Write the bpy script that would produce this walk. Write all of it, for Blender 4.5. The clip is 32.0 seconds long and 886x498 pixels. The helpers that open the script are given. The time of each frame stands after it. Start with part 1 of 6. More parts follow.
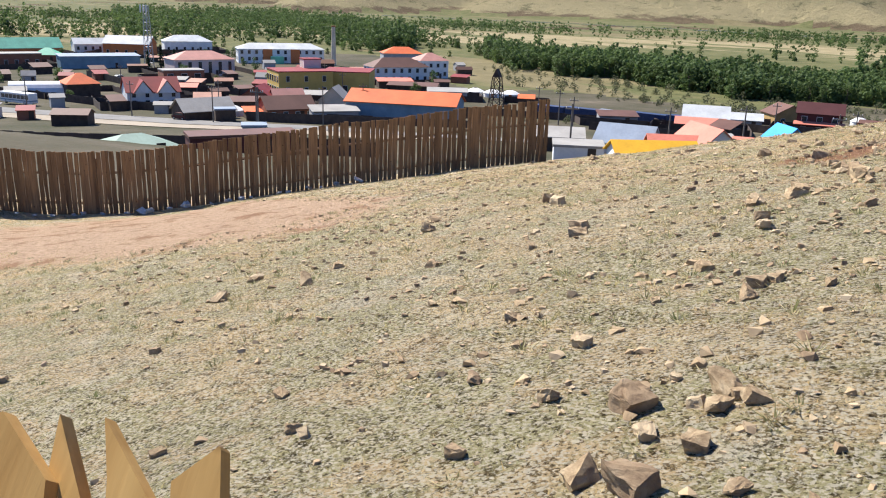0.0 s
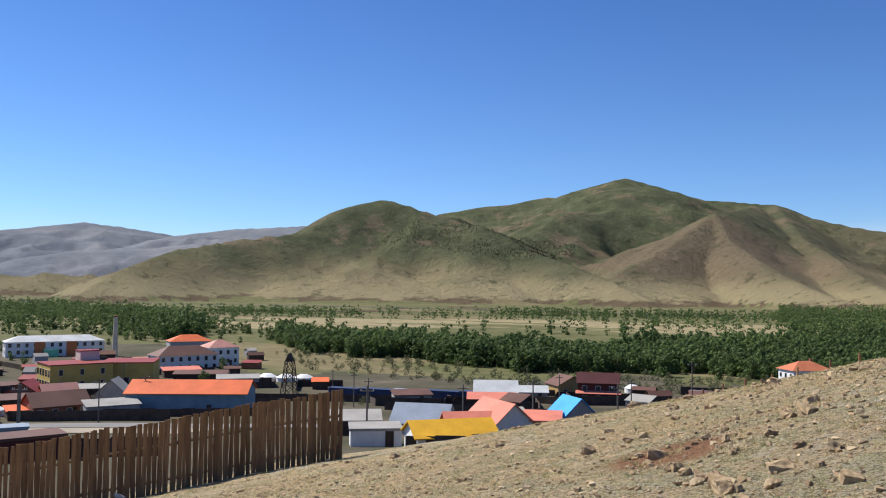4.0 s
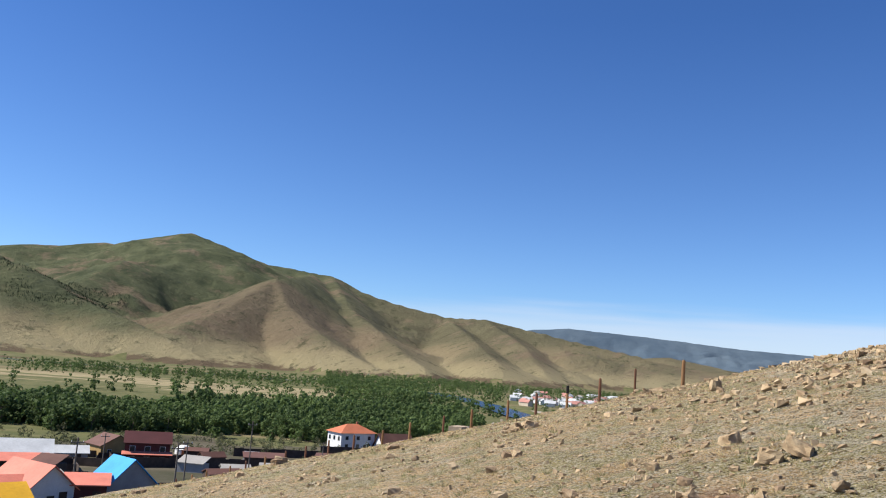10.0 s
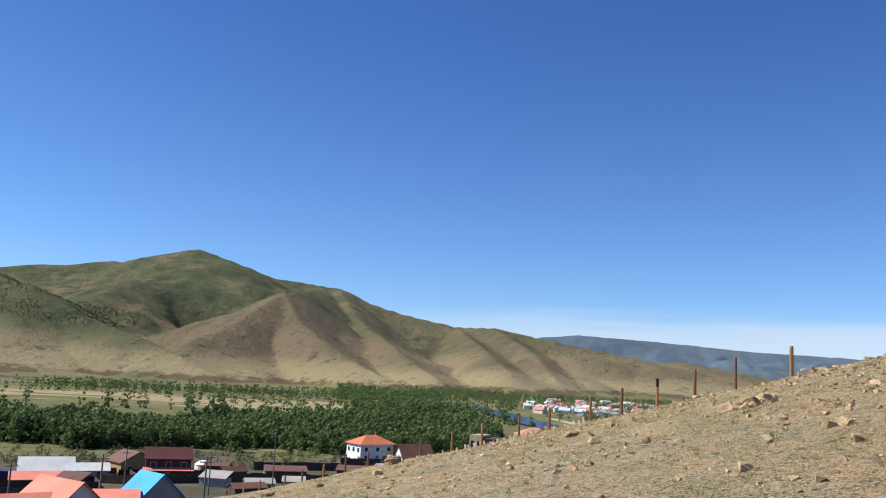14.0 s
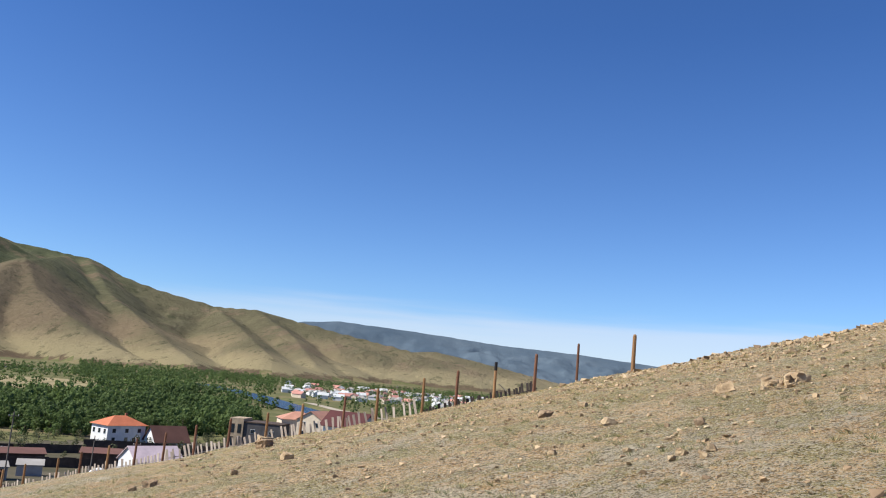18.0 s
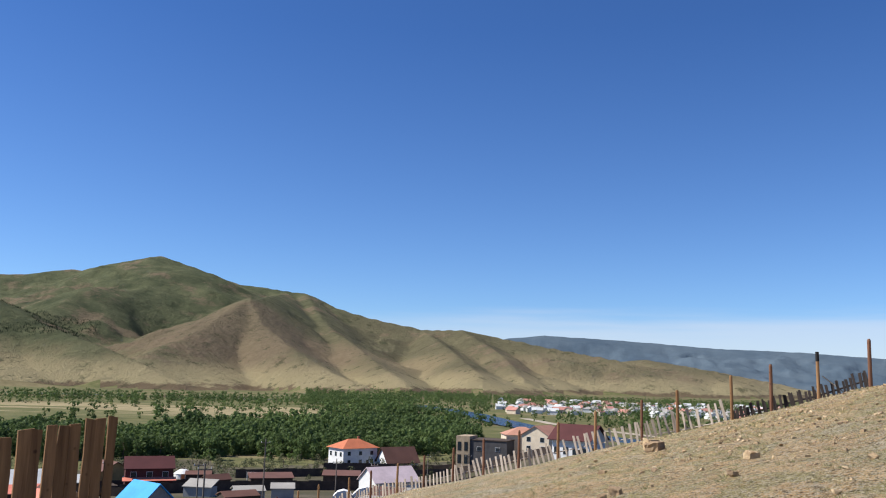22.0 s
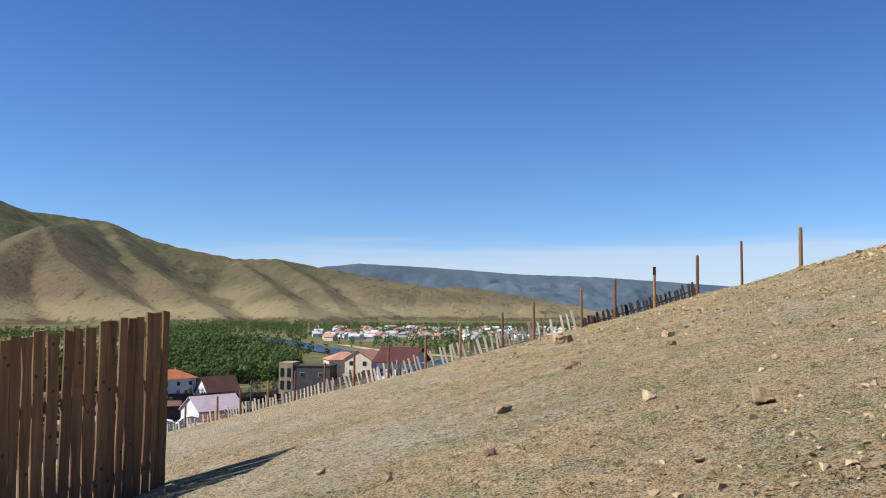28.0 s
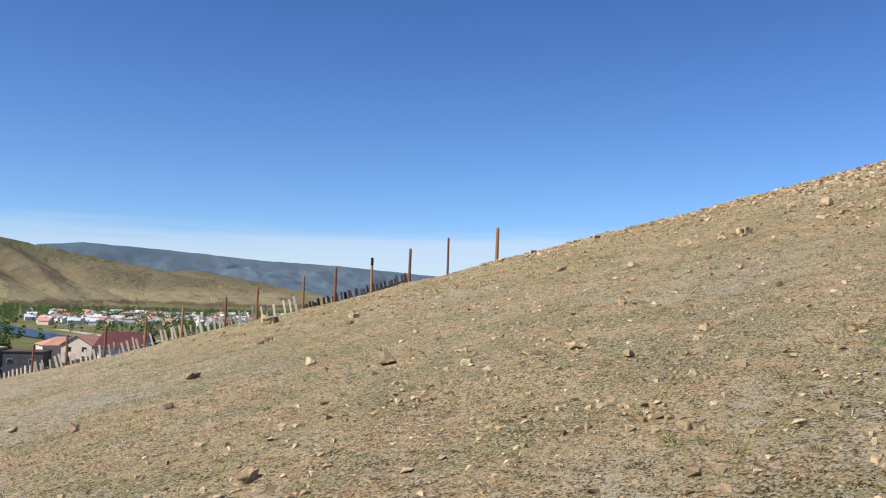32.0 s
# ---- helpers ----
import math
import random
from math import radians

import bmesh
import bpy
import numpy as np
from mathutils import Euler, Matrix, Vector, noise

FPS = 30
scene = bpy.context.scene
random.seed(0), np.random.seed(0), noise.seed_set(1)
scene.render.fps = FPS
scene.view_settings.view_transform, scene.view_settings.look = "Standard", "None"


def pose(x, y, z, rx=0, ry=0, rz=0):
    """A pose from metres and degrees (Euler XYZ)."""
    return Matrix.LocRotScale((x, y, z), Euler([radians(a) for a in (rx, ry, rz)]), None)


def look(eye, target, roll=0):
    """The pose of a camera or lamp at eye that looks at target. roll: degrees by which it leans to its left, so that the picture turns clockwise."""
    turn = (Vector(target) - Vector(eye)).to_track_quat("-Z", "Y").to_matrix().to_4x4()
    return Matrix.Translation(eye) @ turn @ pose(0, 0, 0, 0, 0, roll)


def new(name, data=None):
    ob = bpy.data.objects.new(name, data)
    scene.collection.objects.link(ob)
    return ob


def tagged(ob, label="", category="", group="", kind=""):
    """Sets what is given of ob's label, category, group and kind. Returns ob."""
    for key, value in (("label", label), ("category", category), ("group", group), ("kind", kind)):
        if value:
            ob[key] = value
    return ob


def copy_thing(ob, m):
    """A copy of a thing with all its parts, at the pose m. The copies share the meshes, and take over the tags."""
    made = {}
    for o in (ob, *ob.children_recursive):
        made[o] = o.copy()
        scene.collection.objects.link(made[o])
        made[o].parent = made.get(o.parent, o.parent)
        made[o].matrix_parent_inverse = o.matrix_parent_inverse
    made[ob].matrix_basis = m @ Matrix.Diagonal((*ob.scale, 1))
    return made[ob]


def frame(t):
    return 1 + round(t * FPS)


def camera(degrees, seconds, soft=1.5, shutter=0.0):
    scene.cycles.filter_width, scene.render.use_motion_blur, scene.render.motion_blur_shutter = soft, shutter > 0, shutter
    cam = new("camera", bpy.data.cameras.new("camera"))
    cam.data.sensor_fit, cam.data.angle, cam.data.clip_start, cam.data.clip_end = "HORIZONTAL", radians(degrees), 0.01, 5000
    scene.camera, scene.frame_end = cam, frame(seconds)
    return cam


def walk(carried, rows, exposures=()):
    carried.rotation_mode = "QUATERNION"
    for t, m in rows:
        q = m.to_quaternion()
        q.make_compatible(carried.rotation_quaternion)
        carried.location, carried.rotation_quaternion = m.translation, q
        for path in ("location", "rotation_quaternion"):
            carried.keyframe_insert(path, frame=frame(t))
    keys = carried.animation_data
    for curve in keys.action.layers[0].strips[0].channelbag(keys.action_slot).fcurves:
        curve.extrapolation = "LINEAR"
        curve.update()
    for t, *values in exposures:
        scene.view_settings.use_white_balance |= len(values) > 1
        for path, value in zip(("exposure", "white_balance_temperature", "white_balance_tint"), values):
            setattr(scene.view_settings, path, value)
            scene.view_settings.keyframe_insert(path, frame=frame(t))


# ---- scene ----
EXPOSURES = [(0.0, 1.03), (1.0, 0.85), (1.6, 0.3), (2.0, 0.12), (3.0, 0.35), (4.0, 0.5), (7.0, 0.6), (15.0, 0.6), (22.0, 0.52), (24.0, 0.36), (27.0, 0.6), (28.0, 0.5), (28.9, 0.52), (30.0, 0.42), (31.0, 0.58), (32.0, 0.55)]
ROWS = [
    (0, 8.380, -6.800, 1.394, -44.59, -16.64, 1.81), (0.5, 8.415, -6.744, 1.454, -41.60, -15.18, 0.80),
    (1, 8.326, -6.482, 1.530, -41.93, -11.50, 0.29), (1.5, 8.176, -6.284, 1.577, -42.45, -6.35, 0.92),
    (2, 7.940, -6.022, 1.612, -41.89, -2.89, 0.45), (2.5, 7.820, -5.849, 1.600, -40.64, -1.19, 0.28),
    (3, 7.654, -5.548, 1.546, -38.81, -0.81, 1.45), (3.5, 7.431, -5.315, 1.472, -34.63, 0.46, 1.92),
    (4, 7.041, -5.005, 1.440, -31.12, 2.67, 0.57), (4.5, 6.713, -4.688, 1.383, -29.22, 3.79, 0.16),
    (6.5, 5.147, -3.785, 0.977, -21.40, 6.39, 2.83), (7, 4.800, -3.505, 0.961, -18.89, 6.81, 1.90),
    (7.5, 4.461, -3.081, 0.889, -16.55, 6.74, 1.05), (8, 4.072, -2.752, 0.786, -12.46, 4.65, 1.12),
    (8.5, 3.753, -2.357, 0.693, -9.58, 5.55, 2.43), (9, 3.436, -1.608, 0.583, -7.07, 8.01, 2.29),
    (9.5, 3.125, -1.117, 0.529, -3.67, 8.83, 1.98), (10, 2.845, -0.753, 0.450, -1.93, 7.98, 4.21),
    (10.5, 2.549, -0.398, 0.366, 0.68, 7.50, 4.16), (11, 2.197, -0.133, 0.307, 1.88, 7.13, 3.82),
    (11.5, 1.848, 0.099, 0.162, -1.82, 7.08, 4.29), (12, 1.503, 0.372, 0.083, -1.14, 5.91, 4.10),
    (12.5, 1.148, 0.715, -0.019, 0.31, 5.57, 4.16), (13, 0.724, 0.873, -0.061, -0.34, 6.83, 3.72),
    (13.5, 0.350, 1.099, -0.167, -2.18, 6.65, 3.68), (14, -0.003, 1.394, -0.284, -2.43, 8.63, 2.81),
    (14.5, -0.302, 1.747, -0.333, 3.12, 9.08, 1.52), (15, -0.578, 2.115, -0.414, 9.24, 8.32, 1.73),
    (15.5, -0.894, 2.511, -0.460, 11.51, 9.37, 2.63), (17.5, -2.496, 3.697, -0.707, 12.22, 10.24, 4.49),
    (18, -2.720, 4.167, -0.733, 13.56, 8.71, 4.92), (18.5, -3.052, 4.474, -0.812, 13.99, 7.14, 4.83),
    (19, -3.278, 4.806, -0.856, 13.13, 6.23, 4.17), (19.5, -3.534, 5.136, -0.911, 12.48, 6.23, 4.74),
    (20, -3.926, 5.386, -0.973, 11.39, 5.80, 4.14), (20.5, -4.323, 5.692, -1.056, 7.96, 6.95, 3.01),
    (21, -4.761, 5.963, -1.105, 5.72, 8.25, 2.89), (21.5, -5.226, 6.090, -1.186, 3.52, 8.20, 2.67),
    (22, -5.675, 6.428, -1.272, 0.04, 8.92, 1.51), (22.5, -6.140, 6.638, -1.397, -3.60, 10.22, 0.71),
    (23, -6.595, 6.811, -1.471, -7.96, 10.85, -0.20), (23.5, -6.954, 6.899, -1.473, -7.02, 12.24, 0.86),
    (24, -7.322, 6.902, -1.490, -4.49, 11.74, 2.35), (24.5, -7.628, 6.878, -1.687, -2.32, 8.54, 2.62),
    (26.5, -8.216, 5.855, -1.756, -0.50, 2.40, -0.84), (27, -8.196, 5.510, -1.786, 2.71, 3.72, 0.87),
    (27.5, -8.246, 5.131, -1.771, 8.50, 5.04, 0.28), (28, -8.258, 4.846, -1.745, 12.80, 4.22, 0.27),
    (28.5, -8.158, 4.426, -1.775, 17.43, 2.06, 2.51), (29, -8.203, 4.031, -1.788, 23.52, 0.56, 3.95),
    (29.5, -8.183, 3.814, -1.768, 27.65, -0.98, 3.43), (30, -8.181, 3.632, -1.782, 28.52, -0.97, 2.79),
    (30.5, -8.261, 3.533, -1.777, 29.62, -0.61, 1.72), (31, -8.365, 3.413, -1.776, 31.77, 0.32, 1.25),
    (31.5, -8.329, 3.212, -1.778, 31.39, 1.74, 1.53), (32, -8.238, 2.883, -1.821, 30.34, 3.70, 1.65),
]

cam = camera(55.72, 32.0, soft=1.1)


def heading(yaw, pitch):
    a, b = radians(yaw), radians(pitch)
    return Vector((math.cos(b) * math.sin(a), math.cos(b) * math.cos(a), math.sin(b)))


walk(cam, [(t, look((x, y, z), Vector((x, y, z)) + heading(yaw, pitch), roll)) for t, x, y, z, yaw, pitch, roll in ROWS],
     exposures=EXPOSURES)
# ---- the lie of the land ----
HILL = (-1.6005, 5.2452, -0.6424, 0.7906, 0.1553, -1.1290, -0.2847, -1.0717, -0.8492, -0.0375)

DUG = (-9.6, 1.6)


def smooth(a, b, v):
    u = np.clip((v - a) / (b - a), 0, 1)
    return u * u * (3 - 2 * u)


def hill_z(x, y):
    """The stony hillside on which the walk takes place."""
    x, y = x / 20, (y - 15) / 20
    return (HILL[0] + HILL[1] * x + HILL[2] * y + HILL[3] * x * x + HILL[4] * x * y + HILL[5] * y * y
            + HILL[6] * x ** 3 + HILL[7] * x * x * y + HILL[8] * x * y * y + HILL[9] * y ** 3)


# crests of the hills: bearing in degrees, distance in metres, height as an angle over the eye
CRESTS = [
    (0.30, [(-74, 4300, 1.6), (-69.6, 4300, 1.98), (-66.2, 4300, 2.46), (-63.9, 4300, 2.52), (-58.8, 4300, 3.31), (-54.3, 4300, 3.95), (-51.9, 4200, 3.7), (-48.9, 4100, 3.27)]),
    (0.30, [(-48.9, 3500, 3.27), (-45.1, 3500, 3.82), (-42.0, 3400, 4.01), (-39.3, 3300, 4.22)]),
    (0.30, [(-57.4, 3000, 0.66), (-54.9, 3000, 2.18), (-50.4, 3000, 2.45), (-47.4, 3000, 2.88)]),
    (0.40, [(-54.6, 1650, -0.47), (-51.9, 1800, 1.1), (-48.9, 1950, 2.36), (-45.1, 2100, 3.1), (-40.5, 2200, 3.72), (-39.3, 2300, 4.18), (-37.4, 2380, 5.55), (-35.2, 2400, 6.11), (-33.6, 2450, 5.32), (-31.4, 2550, 4.94)]),
    (0.42, [(-35.1, 2400, 6.12), (-31.2, 2300, 4.95), (-28.5, 2200, 4.28), (-25.4, 2050, 2.77), (-22.8, 1900, 1.83), (-20.5, 1800, 0.98), (-16.8, 1600, -0.75)]),
    (0.40, [(-31.2, 3700, 5.1), (-28.5, 3700, 5.59), (-26.6, 3700, 5.76), (-23.9, 3700, 6.3), (-23.4, 3700, 6.22), (-21.3, 3600, 6.9), (-18.8, 3500, 7.51), (-17.2, 3450, 7.07), (-14.3, 3400, 5.95), (-11.8, 3400, 5.79), (-9.4, 3300, 5.53)]),
    (0.40, [(-9.4, 3300, 5.53), (-7.0, 3200, 4.6), (-5.1, 3150, 4.1), (-1.2, 3050, 3.35), (1.4, 2950, 3.4), (3.7, 2950, 2.98)]),
    (0.44, [(-18.8, 3500, 7.51), (-16.1, 3150, 6.09), (-20.5, 2850, 5.25), (-22.8, 2750, 5.30), (-25.1, 2500, 3.73), (-26.4, 2300, 2.76)]),
    (0.50, [(-10.5, 3350, 5.5), (-12.2, 2500, 5.14), (-13.1, 2380, 5.01), (-14.1, 2250, 4.28), (-16.1, 2050, 2.81), (-19.0, 1850, 1.29)]),
    (0.50, [(-13.0, 2380, 5.1), (-12.0, 2150, 3.24), (-10.0, 1900, 1.79), (-7.6, 1700, 0.36), (-4.9, 1500, -0.59)]),
    (0.46, [(-9.4, 3300, 5.58), (-7.8, 2600, 3.42), (-4.2, 2000, 0.88), (-2.3, 1700, -0.33)]),
    (0.46, [(-1.2, 3050, 3.35), (0.3, 2600, 2.19), (2.6, 2000, 0.39)]),
    (0.46, [(1.4, 2950, 3.4), (4.1, 2500, 1.75), (5.6, 2150, 0.06)]),
    (0.40, [(3.7, 2950, 2.98), (8.8, 2800, 2.09), (12.0, 2700, 1.54), (15.6, 2700, 0.95)]),
    (0.25, [(3.0, 4500, 2.58), (4.8, 4500, 2.97), (7.0, 4500, 3.19), (9.9, 4500, 3.04), (12.3, 4500, 2.92), (18.0, 4500, 2.5), (23.5, 4500, 2.3), (27.9, 4500, 1.96), (36, 4500, 1.3)]),
    (0.30, [(11.7, 2900, 1.51), (13.6, 2900, 1.73), (15.9, 2900, 1.36), (21.7, 3100, 0.33)]),
]


def fbm(x, y, octaves, seed):
    """Soft value noise over the plan, for arrays of x and y."""
    total, gain = np.zeros_like(x), 1.0
    for k in range(octaves):
        xi, yi = np.floor(x).astype(np.int64), np.floor(y).astype(np.int64)
        fx, fy = x - xi, y - yi
        fx, fy = fx * fx * (3 - 2 * fx), fy * fy * (3 - 2 * fy)

        def lattice(i, j):
            n = (i * 374761393 + j * 668265263 + (seed + k) * 1442695041) & 0xFFFFFFFF
            n = ((n ^ (n >> 13)) * 1274126177) & 0xFFFFFFFF
            return ((n ^ (n >> 16)) & 0xFFFF) / 32767.5 - 1

        a, b, c, d = lattice(xi, yi), lattice(xi + 1, yi), lattice(xi, yi + 1), lattice(xi + 1, yi + 1)
        total += gain * (a + (b - a) * fx + (c - a) * fy + (a - b - c + d) * fx * fy)
        x, y, gain = x * 2.03 + 17.1, y * 2.03 - 9.7, gain * 0.5
    return total


def mountain_z(x, y):
    warp = 95.0
    u = x + warp * fbm(x / 420, y / 420, 3, 5)
    v = y + warp * fbm(x / 420, y / 420, 3, 11)
    best = np.full_like(x, -200.0)
    nearest = np.full_like(x, 9999.0)
    for fall, crest in CRESTS:
        pts = [(d * math.sin(radians(a)), d * math.cos(radians(a)), d * math.tan(radians(e))) for a, d, e in crest]
        ridge = np.full_like(x, -200.0)
        for (x0, y0, z0), (x1, y1, z1) in zip(pts, pts[1:]):
            dx, dy = x1 - x0, y1 - y0
            k = ((x - x0) * dx + (y - y0) * dy) / (dx * dx + dy * dy)
            k = np.clip(k, 0, 1)
            true = np.hypot(x - x0 - k * dx, y - y0 - k * dy)
            bent = np.hypot(u - x0 - k * dx, v - y0 - k * dy)
            far = true + (bent - true) * smooth(0, 260, true)
            drop = fall * far * (0.8 + 0.2 * smooth(0, 160, far)) * (1 - 0.16 * smooth(300, 1100, far))
            nearest = np.minimum(nearest, true)
            ridge = np.maximum(ridge, z0 + k * (z1 - z0) - drop)
        best = np.maximum(best, ridge)
    gully = np.abs(fbm(x / 210, y / 210, 4, 23))
    rill = np.abs(fbm(x / 70, y / 70, 3, 31))
    worn = smooth(25, 260, nearest)
    knoll = fbm(x / 45, y / 45, 3, 37)
    crag = np.abs(fbm(x / 120, y / 120, 4, 43))
    return best + smooth(0, 120, best + 30) * (worn * (30 * (0.32 - gully) + 14 * (0.3 - crag) + 7 * (0.3 - rill)) + 1.6 * knoll)


VALLEY = ([0, 45, 70, 90, 120, 170, 220, 300, 1500, 6000], [-4, -9, -14, -17, -20.5, -25, -28, -29.5, -30, -30])


RIVER = [(150, 360), (104, 450), (70, 530), (50, 605), (38, 690), (26, 780), (2, 890), (-28, 1000), (-150, 1075), (-420, 1100), (-800, 1120), (-1500, 900)]


def river_gap(x, y):
    """Distance in plan from the middle of the river."""
    gap = np.full_like(x, 9999.0)
    for (x0, y0), (x1, y1) in zip(RIVER, RIVER[1:]):
        dx, dy = x1 - x0, y1 - y0
        k = np.clip(((x - x0) * dx + (y - y0) * dy) / (dx * dx + dy * dy), 0, 1)
        gap = np.minimum(gap, np.hypot(x - x0 - k * dx, y - y0 - k * dy))
    return gap


def land_z(x, y):
    x, y = np.asarray(x, float), np.asarray(y, float)
    rho = np.hypot(x, y - 12)
    k = np.minimum(1, 46 / np.maximum(rho, 0.1))
    near = hill_z(x * k, 12 + (y - 12) * k)
    bearing = np.degrees(np.arctan2(x, y))
    wide = smooth(-130, -100, bearing) * (1 - smooth(40, 62, bearing))
    r = np.hypot(x, y)
    low = np.interp(r, *VALLEY) + 0.25 * fbm(x / 35, y / 35, 2, 3) * smooth(60, 120, r)
    if r.max() > 350:
        low = low - 2.2 * (1 - smooth(13, 23, river_gap(x, y)))
    # the foot of the hill reaches further out to the right
    low = low + 10 * smooth(-2, 9, bearing) * (1 - smooth(265, 400, r)) * smooth(50, 100, r)
    z = near + (low - near) * smooth(0, 30, rho - 28 - 12 * smooth(-42, -18, bearing)) * wide
    z = z + 0.05 * fbm(x / 1.3, y / 1.3, 3, 7) * (1 - smooth(40, 80, rho))
    # a shallow dip before the picket fence
    z = z - 0.4 * np.exp(-((x - 4.0) ** 2 + (y - 35.5) ** 2) / 26.0)
    # ground dug away beside the far end of the board fence
    z = z - 1.1 * np.exp(-((x + 19.5) ** 2 + (y - 3.5) ** 2) / 70.0) + 0.10 * np.exp(-((x + 12.0) ** 2 + (y - 6.2) ** 2) / 9.0)
    if r.max() > 1050:
        out = r > 1050
        z[out] = np.maximum(z[out], mountain_z(x[out], y[out]))
    return z


def ground_at(x, y):
    return float(land_z(np.array([x]), np.array([y]))[0])

# ---- sky and sun ----
SUN_BEARING, SUN_HEIGHT = -90.0, 47.0
world = bpy.data.worlds.new("world")
scene.world = world
world.use_nodes = True
sky = world.node_tree.nodes.new("ShaderNodeTexSky")
sky.sky_type = "NISHITA"
sky.sun_disc = False
sky.sun_elevation, sky.sun_rotation = radians(SUN_HEIGHT), radians(SUN_BEARING)
sky.altitude, sky.air_density, sky.dust_density, sky.ozone_density = 1300, 1.0, 0.2, 3.5
nodes, links = world.node_tree.nodes, world.node_tree.links
nodes["Background"].inputs["Strength"].default_value = 0.072
deep = nodes.new("ShaderNodeMix")
deep.data_type, deep.blend_type = "RGBA", "MULTIPLY"
deep.inputs["Factor"].default_value = 1.0
height = nodes.new("ShaderNodeTexCoord")
rise = nodes.new("ShaderNodeSeparateXYZ")
links.new(height.outputs["Generated"], rise.inputs[0])
up = nodes.new("ShaderNodeMapRange")
up.inputs["From Min"].default_value, up.inputs["From Max"].default_value = 0.03, 0.40
links.new(rise.outputs["Z"], up.inputs["Value"])
tint = nodes.new("ShaderNodeMix")
tint.data_type = "RGBA"
tint.inputs[6].default_value, tint.inputs[7].default_value = (0.84, 1.06, 1.36, 1), (0.50, 0.80, 1.24, 1)
links.new(up.outputs[0], tint.inputs["Factor"])
links.new(tint.outputs[2], deep.inputs[7])
links.new(sky.outputs[0], deep.inputs[6])
# thin white cloud lying along the horizon
where = nodes.new("ShaderNodeTexCoord")
high = nodes.new("ShaderNodeSeparateXYZ")
links.new(where.outputs["Generated"], high.inputs[0])
long = nodes.new("ShaderNodeMapping")
long.inputs["Scale"].default_value = (1.4, 1.4, 22)
links.new(where.outputs["Generated"], long.inputs["Vector"])
wisps = nodes.new("ShaderNodeTexNoise")
wisps.inputs["Scale"].default_value, wisps.inputs["Detail"].default_value = 2.2, 5
links.new(long.outputs[0], wisps.inputs["Vector"])
edge = nodes.new("ShaderNodeMath")
edge.operation = "MULTIPLY_ADD"
links.new(wisps.outputs["Fac"], edge.inputs[0])
edge.inputs[1].default_value = -0.055
links.new(high.outputs["Z"], edge.inputs[2])
band = nodes.new("ShaderNodeMapRange")
band.interpolation_type = "SMOOTHSTEP"
for key, value in (("From Min", 0.062), ("From Max", 0.028), ("To Min", 0.0), ("To Max", 0.5)):
    band.inputs[key].default_value = value
links.new(edge.outputs[0], band.inputs["Value"])
cloud = nodes.new("ShaderNodeMix")
cloud.data_type = "RGBA"
bank = nodes.new("ShaderNodeMapRange")
bank.interpolation_type = "SMOOTHSTEP"
for key, value in (("From Min", -0.25), ("From Max", 0.2), ("To Min", 0.15), ("To Max", 1.0)):
    bank.inputs[key].default_value = value
links.new(high.outputs["X"], bank.inputs["Value"])
both = nodes.new("ShaderNodeMath")
both.operation = "MULTIPLY"
links.new(band.outputs[0], both.inputs[0])
links.new(bank.outputs[0], both.inputs[1])
links.new(both.outputs[0], cloud.inputs["Factor"])
links.new(deep.outputs[2], cloud.inputs[6])
cloud.inputs[7].default_value = (7.2, 7.6, 8.6, 1)
links.new(cloud.outputs[2], nodes["Background"].inputs["Color"])
lamp = bpy.data.lights.new("sun", "SUN")
lamp.energy, lamp.angle, lamp.color = 5.0, radians(0.53), (1.0, 0.955, 0.885)
sun = new("sun", lamp)
sun.matrix_world = look((0, 0, 60), Vector((0, 0, 60)) - heading(SUN_BEARING, SUN_HEIGHT))

# ---- materials ----
def shader(name, rough=0.8, metal=0.0, spec=0.3):
    m = bpy.data.materials.new(name)
    m.use_nodes = True
    b = m.node_tree.nodes["Principled BSDF"]
    b.inputs["Roughness"].default_value, b.inputs["Metallic"].default_value = rough, metal
    b.inputs["Specular IOR Level"].default_value = spec
    return m, m.node_tree.nodes, m.node_tree.links, b


def node(ns, kind, **values):
    n = ns.new(kind)
    for k, v in values.items():
        n.inputs[k.replace("_", " ")].default_value = v
    return n


def noise_tex(ns, ls, vector, scale, detail=6.0, rough=0.6):
    n = node(ns, "ShaderNodeTexNoise", Scale=scale, Detail=detail, Roughness=rough)
    ls.new(vector, n.inputs["Vector"])
    return n.outputs["Fac"]


def ramp(ns, ls, value, stops):
    n = ns.new("ShaderNodeValToRGB")
    e = n.color_ramp.elements
    while len(e) < len(stops):
        e.new(0.5)
    for k, (p, c) in zip(e, stops):
        k.position, k.color = p, (*c, 1)
    ls.new(value, n.inputs["Fac"])
    return n.outputs["Color"]


def blend(ns, ls, fac, a, b, mode="MIX"):
    n = ns.new("ShaderNodeMix")
    n.data_type, n.blend_type = "RGBA", mode
    for socket, v in ((n.inputs["Factor"], fac), (n.inputs[6], a), (n.inputs[7], b)):
        if isinstance(v, (int, float)):
            socket.default_value = v
        elif isinstance(v, tuple):
            socket.default_value = (*v, 1)
        else:
            ls.new(v, socket)
    return n.outputs[2]


def span(ns, ls, value, a, b, lo=0.0, hi=1.0):
    n = ns.new("ShaderNodeMapRange")
    n.interpolation_type = "SMOOTHSTEP"
    for k, v in zip(("From Min", "From Max", "To Min", "To Max"), (a, b, lo, hi)):
        n.inputs[k].default_value = v
    ls.new(value, n.inputs["Value"])
    return n.outputs["Result"]


